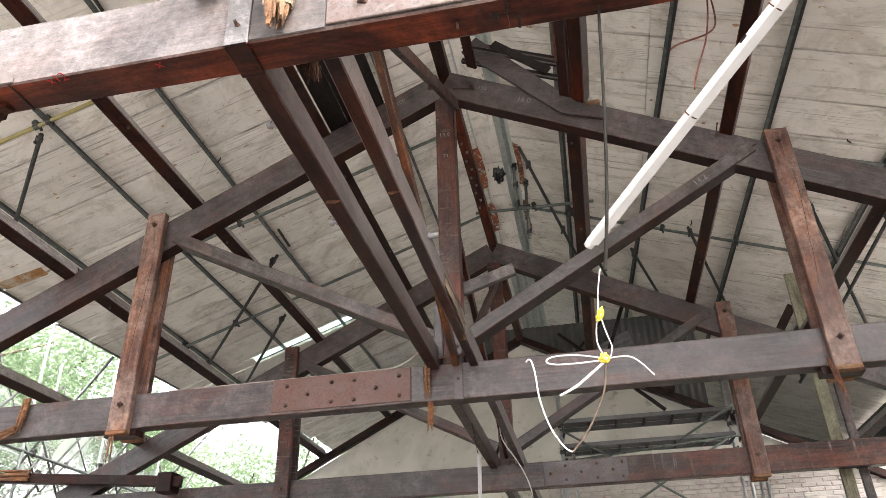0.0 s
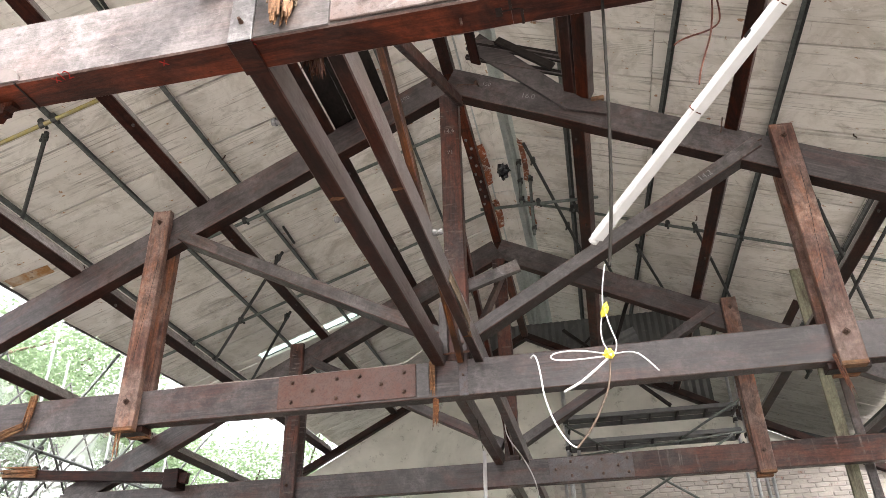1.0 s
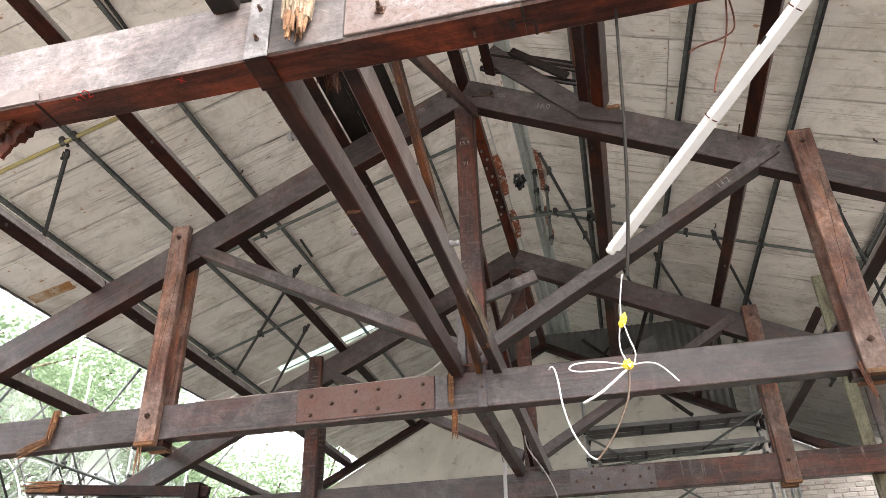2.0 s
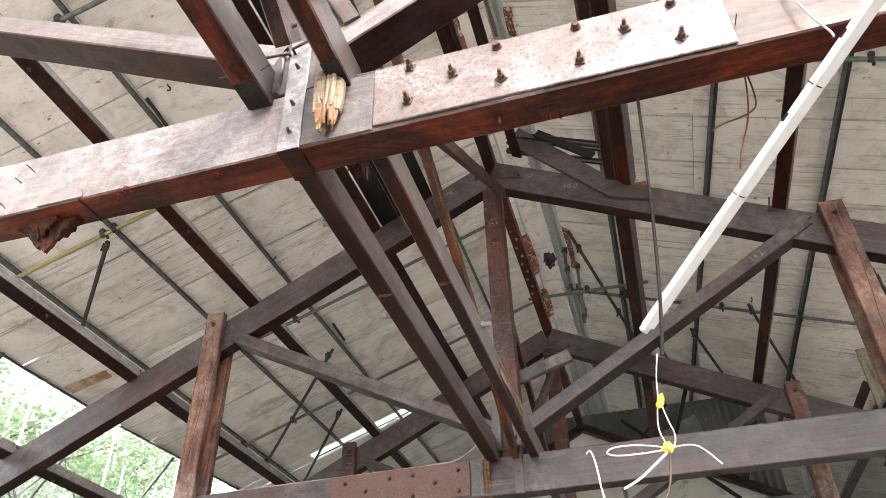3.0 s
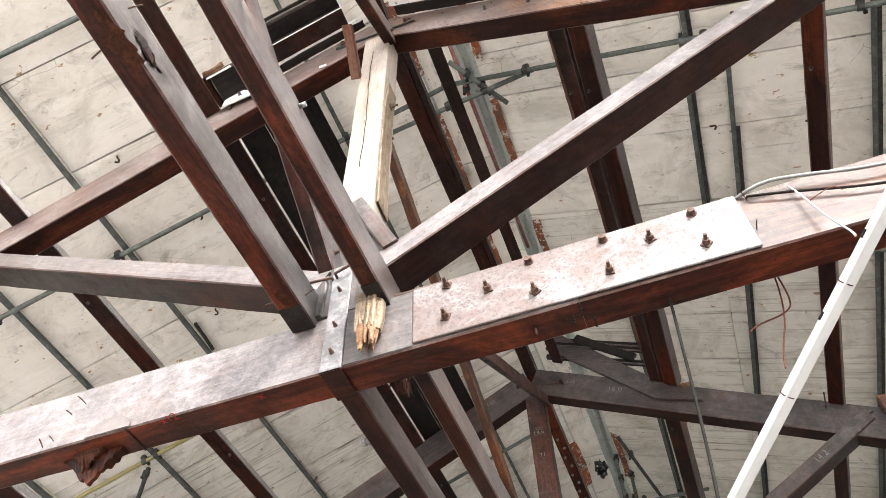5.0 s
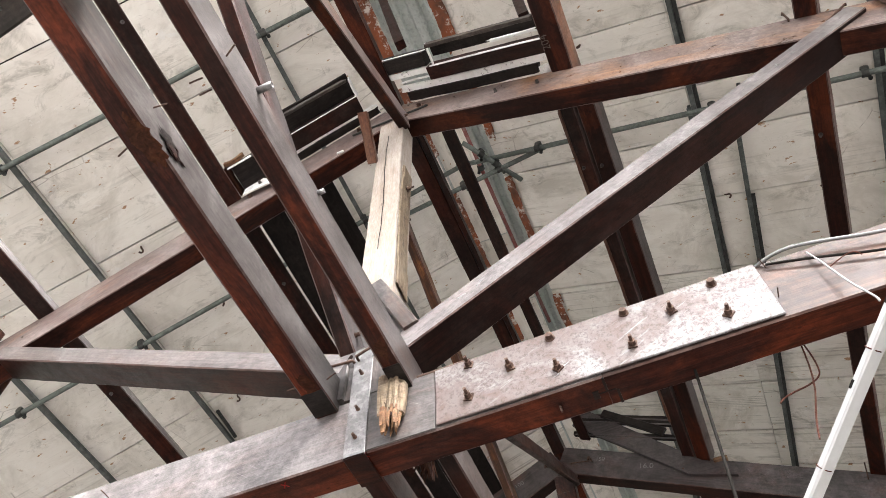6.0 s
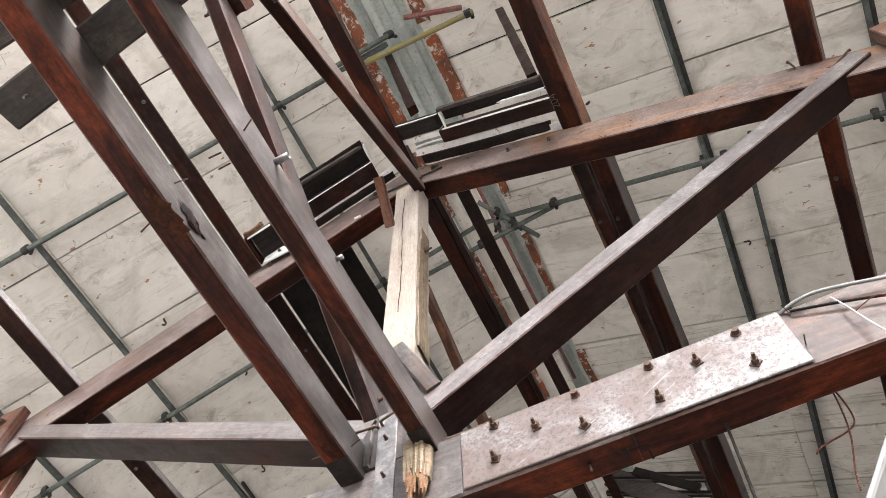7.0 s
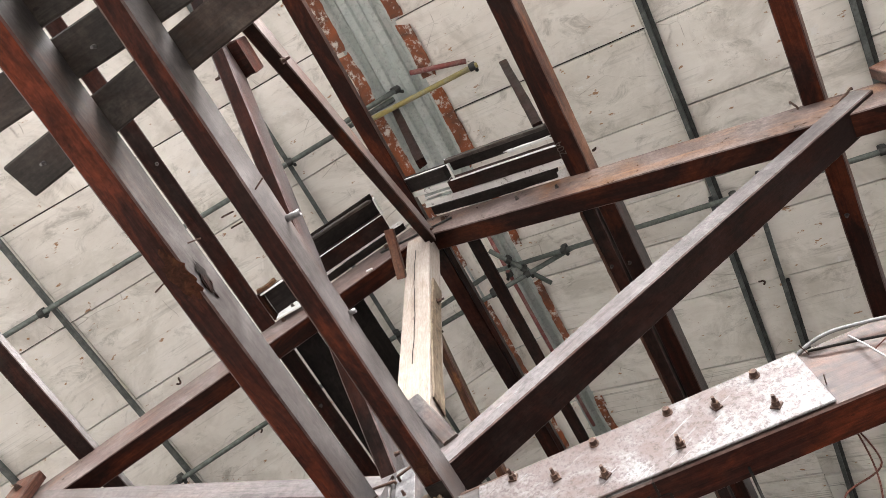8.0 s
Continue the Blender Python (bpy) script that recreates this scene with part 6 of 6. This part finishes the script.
# broken edge of the plaster and the brickwork below it
back = box("brick_backing", 0.25, 6.1, GABLE_Y - 0.03, GABLE_Y - 0.002, 3.1, 4.42, M_MORTAR, wall_gable, "dirty mortar behind the bricks")


def bricks():
    me = box_mesh(-0.103, 0.103, -0.02, 0.02, -0.029, 0.029, M_BRICK, 0.005)
    rnd = random.Random(8)
    count = 0
    for row in range(18):
        for col in range(26):
            x = 0.36 + col * 0.222 + (0.111 if row % 2 else 0)
            z = 3.15 + row * 0.07
            if x > 6.0 or z > 4.36 + 0.06 * math.sin(x * 2.1) or count >= 300 or z < 3.3 and x < 2:
                continue
            if rnd.random() < 0.12:
                continue
            count += 1
            put("brick", me, Matrix.Translation((x + rnd.uniform(-0.008, 0.008), GABLE_Y - 0.027 - rnd.uniform(0, 0.012), z)) @ Matrix.Rotation(rnd.uniform(-0.045, 0.045), 4, "Y"), back)


# ---- outside: scaffold and trees beyond the open eaves ----
rnd = random.Random(5)
for k, (x, y) in enumerate(((-7.6, 6.2), (-7.6, 8.1), (-7.6, 10.0), (-7.6, 11.9), (-7.6, 13.8), (-8.9, 9.0), (-8.9, 12.0), (-8.9, 14.5))):
    scaffold_tube((x, y, 0), (x, y, 7.0), M_TUBE, clamps=(0.55, 0.7), label="grey scaffold standard outside the eaves", group="outer scaffold")
for z in (3.6, 4.7, 5.6):
    scaffold_tube((-7.6, 5.5, z), (-7.6, 15.0, z), M_TUBE, clamps=(0.1, 0.3, 0.5, 0.7), label="grey scaffold ledger outside the eaves", group="outer scaffold")
for y in (6.0, 7.9, 9.8, 11.7, 13.6):
    scaffold_tube((-7.65, y, 3.4), (-7.65, y + 1.9, 5.7), M_TUBE_DARK, r=0.018, label="thin scaffold cross brace outside the eaves", group="outer scaffold")
    scaffold_tube((-7.62, y + 1.9, 3.4), (-7.62, y, 5.7), M_TUBE_DARK, r=0.018, label="thin scaffold cross brace outside the eaves", group="outer scaffold")
    scaffold_tube((-6.5, y + 0.4, 6.2), (-8.9, y + 1.2, 4.2), M_TUBE, label="slanting scaffold tube outside the eaves", group="outer scaffold")


for x, z0, z1 in ((-8.9, 3.2, 5.4), (-8.9, 4.6, 6.6)):
    for k in range(6):
        y = 5.2 + 1.75 * k
        scaffold_tube((x, y, z0), (x, y + 1.75, z1), M_TUBE_DARK, r=0.016, label="thin scaffold cross brace outside the eaves", group="outer scaffold")
        scaffold_tube((x - 0.03, y + 1.75, z0), (x - 0.03, y, z1), M_TUBE_DARK, r=0.016, label="thin scaffold cross brace outside the eaves", group="outer scaffold")
for z in (4.1, 5.1, 6.1):
    scaffold_tube((-8.87, 5.0, z), (-8.87, 16.0, z + 0.1), M_TUBE_DARK, clamps=(0.2, 0.45, 0.7), label="dark scaffold ledger outside the eaves", group="outer scaffold")


def tree(x, y, height, spread, seed, leaves=13000):
    r = random.Random(seed)
    t = new("tree")
    t.matrix_basis = Matrix.Translation((x, y, 0))
    verts, faces = [], []

    def limb(p, q, r0, r1, seg=7):
        base = len(verts)
        d = (q - p).normalized()
        a = d.orthogonal().normalized()
        b = d.cross(a)
        mid = (p + q) / 2 + Vector((r.uniform(-1, 1), r.uniform(-1, 1), 0)) * (q - p).length * 0.06
        for c, rad in ((p, r0), (mid, (r0 + r1) / 2), (q, r1)):
            for k in range(seg):
                ang = 2 * math.pi * k / seg
                verts.append(c + (a * math.cos(ang) + b * math.sin(ang)) * rad)
        for s in range(2):
            for k in range(seg):
                i, j = base + s * seg + k, base + s * seg + (k + 1) % seg
                faces.append((i, j, j + seg, i + seg))

    top = Vector((r.uniform(-0.5, 0.5), r.uniform(-0.5, 0.5), height * 0.75))
    limb(Vector((0, 0, 0)), top * 0.55, 0.2, 0.14)
    limb(top * 0.55, top, 0.14, 0.05)
    tips = [top]
    for k in range(16):
        s = r.uniform(0.3, 0.95)
        p = top * s
        ang = r.uniform(0, 6.28)
        q = p + Vector((math.cos(ang), math.sin(ang), r.uniform(0.15, 0.8))) * spread * r.uniform(0.5, 1.0)
        limb(p, q, 0.07, 0.02, 5)
        tips += [q, p.lerp(q, 0.6), q + Vector((r.uniform(-1, 1), r.uniform(-1, 1), r.uniform(-0.6, 0.8))) * 0.8]
    put("trunk", mesh_of("trunk", verts, faces, M_BARK), Matrix.Translation((x, y, 0)), t, "grey-brown trunk and limbs")
    lv, lf = [], []
    for k in range(leaves):
        c = tips[r.randrange(len(tips))]
        off = Vector((r.gauss(0, 1), r.gauss(0, 1), r.gauss(0, 0.8))) * spread * 0.15
        d = Vector((r.uniform(-1, 1), r.uniform(-1, 1), r.uniform(-0.9, 0.4))).normalized()
        n = d.orthogonal().normalized()
        e = d.cross(n)
        ln, w = r.uniform(0.08, 0.18), r.uniform(0.025, 0.055)
        p = c + off
        b = len(lv)
        lv += [p, p + d * ln * 0.5 + e * w, p + d * ln + n * 0.02, p + d * ln * 0.5 - e * w]
        lf.append((b, b + 1, b + 2, b + 3))
    put("crown", mesh_of("crown", lv, lf, M_LEAF), Matrix.Translation((x, y, 0)), t, "bright green uneven leaf crown")
    return tagged(t, "bright green broadleaf tree beyond the open eaves", "tree", "trees outside")


for n, (x, y, h, s) in enumerate(((-11.5, 9.0, 9.0, 2.3), (-12.5, 13.0, 10.5, 2.8), (-11.0, 17.0, 9.5, 2.6), (-15.0, 17.5, 13.0, 3.2), (-12.0, 21.5, 11.0, 2.8), (-9.0, 20.0, 8.5, 2.6), (-7.0, 25.0, 9.5, 3.0), (-13.5, 6.0, 13.5, 3.2), (-16.0, 10.5, 15.5, 3.6), (-14.5, 14.5, 13.0, 3.0), (-10.5, 28.0, 12.0, 3.4))):
    tree(x, y, h, s, 40 + n)

# dust netting hung on the outer scaffold


def net():
    r = random.Random(3)
    ny, nz = 40, 8
    verts = [(0.12 * math.sin(k * 0.9) + r.uniform(-0.05, 0.05), 4.5 + k * 0.3, 2.6 + 3.4 * j / nz - 0.25 * math.sin(k * 0.55) * j / nz) for k in range(ny + 1) for j in range(nz + 1)]
    faces = [(k * (nz + 1) + j, (k + 1) * (nz + 1) + j, (k + 1) * (nz + 1) + j + 1, k * (nz + 1) + j + 1) for k in range(ny) for j in range(nz)]
    ob = put("dust_net", mesh_of("net", verts, faces, M_NET, True), Matrix.Translation((-9.15, 0, 0)))
    return tagged(ob, "thin pale dust netting sagging on the outer scaffold", "netting")


net()
for k in range(7):
    y = 7.0 + 1.5 * k
    pts = [(-11.2 + 1.9 * math.cos(a), y, 4.1 + 1.7 * math.sin(a)) for a in np.linspace(math.pi, 0, 12)]
    ob = put("tunnel_hoop", cable_mesh([(pts[0][0], y, 0), *pts, (pts[-1][0], y, 0)], 0.02, M_ZINC), Matrix())
    tagged(ob, "thin bent metal hoop of a plant tunnel outside", "hoop", "tunnel hoops")
# clutter along the far ridge of the shed
for p, q, mat, lab in (((0.36, 9.4, 7.55), (0.36, 9.5, 8.45), M_TUBE, "green-grey upright tube under the far ridge"), ((0.48, 9.9, 7.3), (0.5, 9.9, 8.4), M_TUBE, "green-grey upright tube under the far ridge"), ((-0.3, 9.7, 7.75), (1.5, 9.7, 7.7), M_TUBE, "thin level tube under the far ridge"), ((0.4, 11.5, 7.3), (1.2, 11.9, 7.75), M_TUBE_RED, "red painted tube under the far ridge"), ((0.5, 8.9, 8.3), (1.5, 12.0, 7.1), M_TUBE_DARK, "dirty dark diagonal tube under the far ridge"), ((1.1, 10.2, 8.1), (1.9, 12.6, 7.2), M_TUBE_DARK, "dirty dark diagonal tube under the far ridge")):
    scaffold_tube(p, q, mat, clamps=(0.1, 0.5, 0.92), label=lab, group="far ridge tubes")


def rag_bundle(x, y, z, size, seed):
    """A crumpled bundle of dark plastic film caught on the tubes."""
    bm = bmesh.new()
    bmesh.ops.create_icosphere(bm, subdivisions=3, radius=size)
    r = random.Random(seed)
    for v in bm.verts:
        v.co *= 0.7 + 0.5 * noise.noise(v.co * 9 / size * 0.4) + r.uniform(-0.12, 0.12)
        v.co.z *= 1.5
    me = bpy.data.meshes.new("bundle")
    bm.to_mesh(me)
    bm.free()
    me.materials.append(M_FILM)
    return tagged(put("plastic_bundle", me, Matrix.Translation((x, y, z))), "crumpled dark plastic film caught on a tube", "bundle")


for p, q, w, turn in (((0.6, 13.0, 5.9), (2.1, 13.5, 6.7), 0.8, 0.3),):
    me = corrugated(w, (Vector(q) - Vector(p)).length, 0.1, 0.025)
    ob = put("loose_sheet", me, axis_pose(p, q) @ Matrix.Rotation(math.pi / 2, 4, "Y") @ Matrix.Rotation(turn, 4, "Z"))
    me.materials[0] = M_DECK
    tagged(ob, "loose grey corrugated sheet leaning behind the gable", "sheet", "loose sheets")
for p, q, w in (((0.7, 12.1, 6.6), (2.3, 12.4, 5.2), 0.06), ((1.2, 12.2, 5.5), (1.9, 12.4, 7.2), 0.07), ((0.3, 12.3, 5.6), (1.5, 12.4, 6.9), 0.05)):
    ob = timber("slanting_pole", p, q, w, w, M_BLACK, wear=0.008)
    tagged(ob, "dark slanting pole propped before the gable", "pole", "slanting poles")
rag_bundle(0.115, 9.5, 8.27, 0.12, 2)
bricks()
roof_panels()
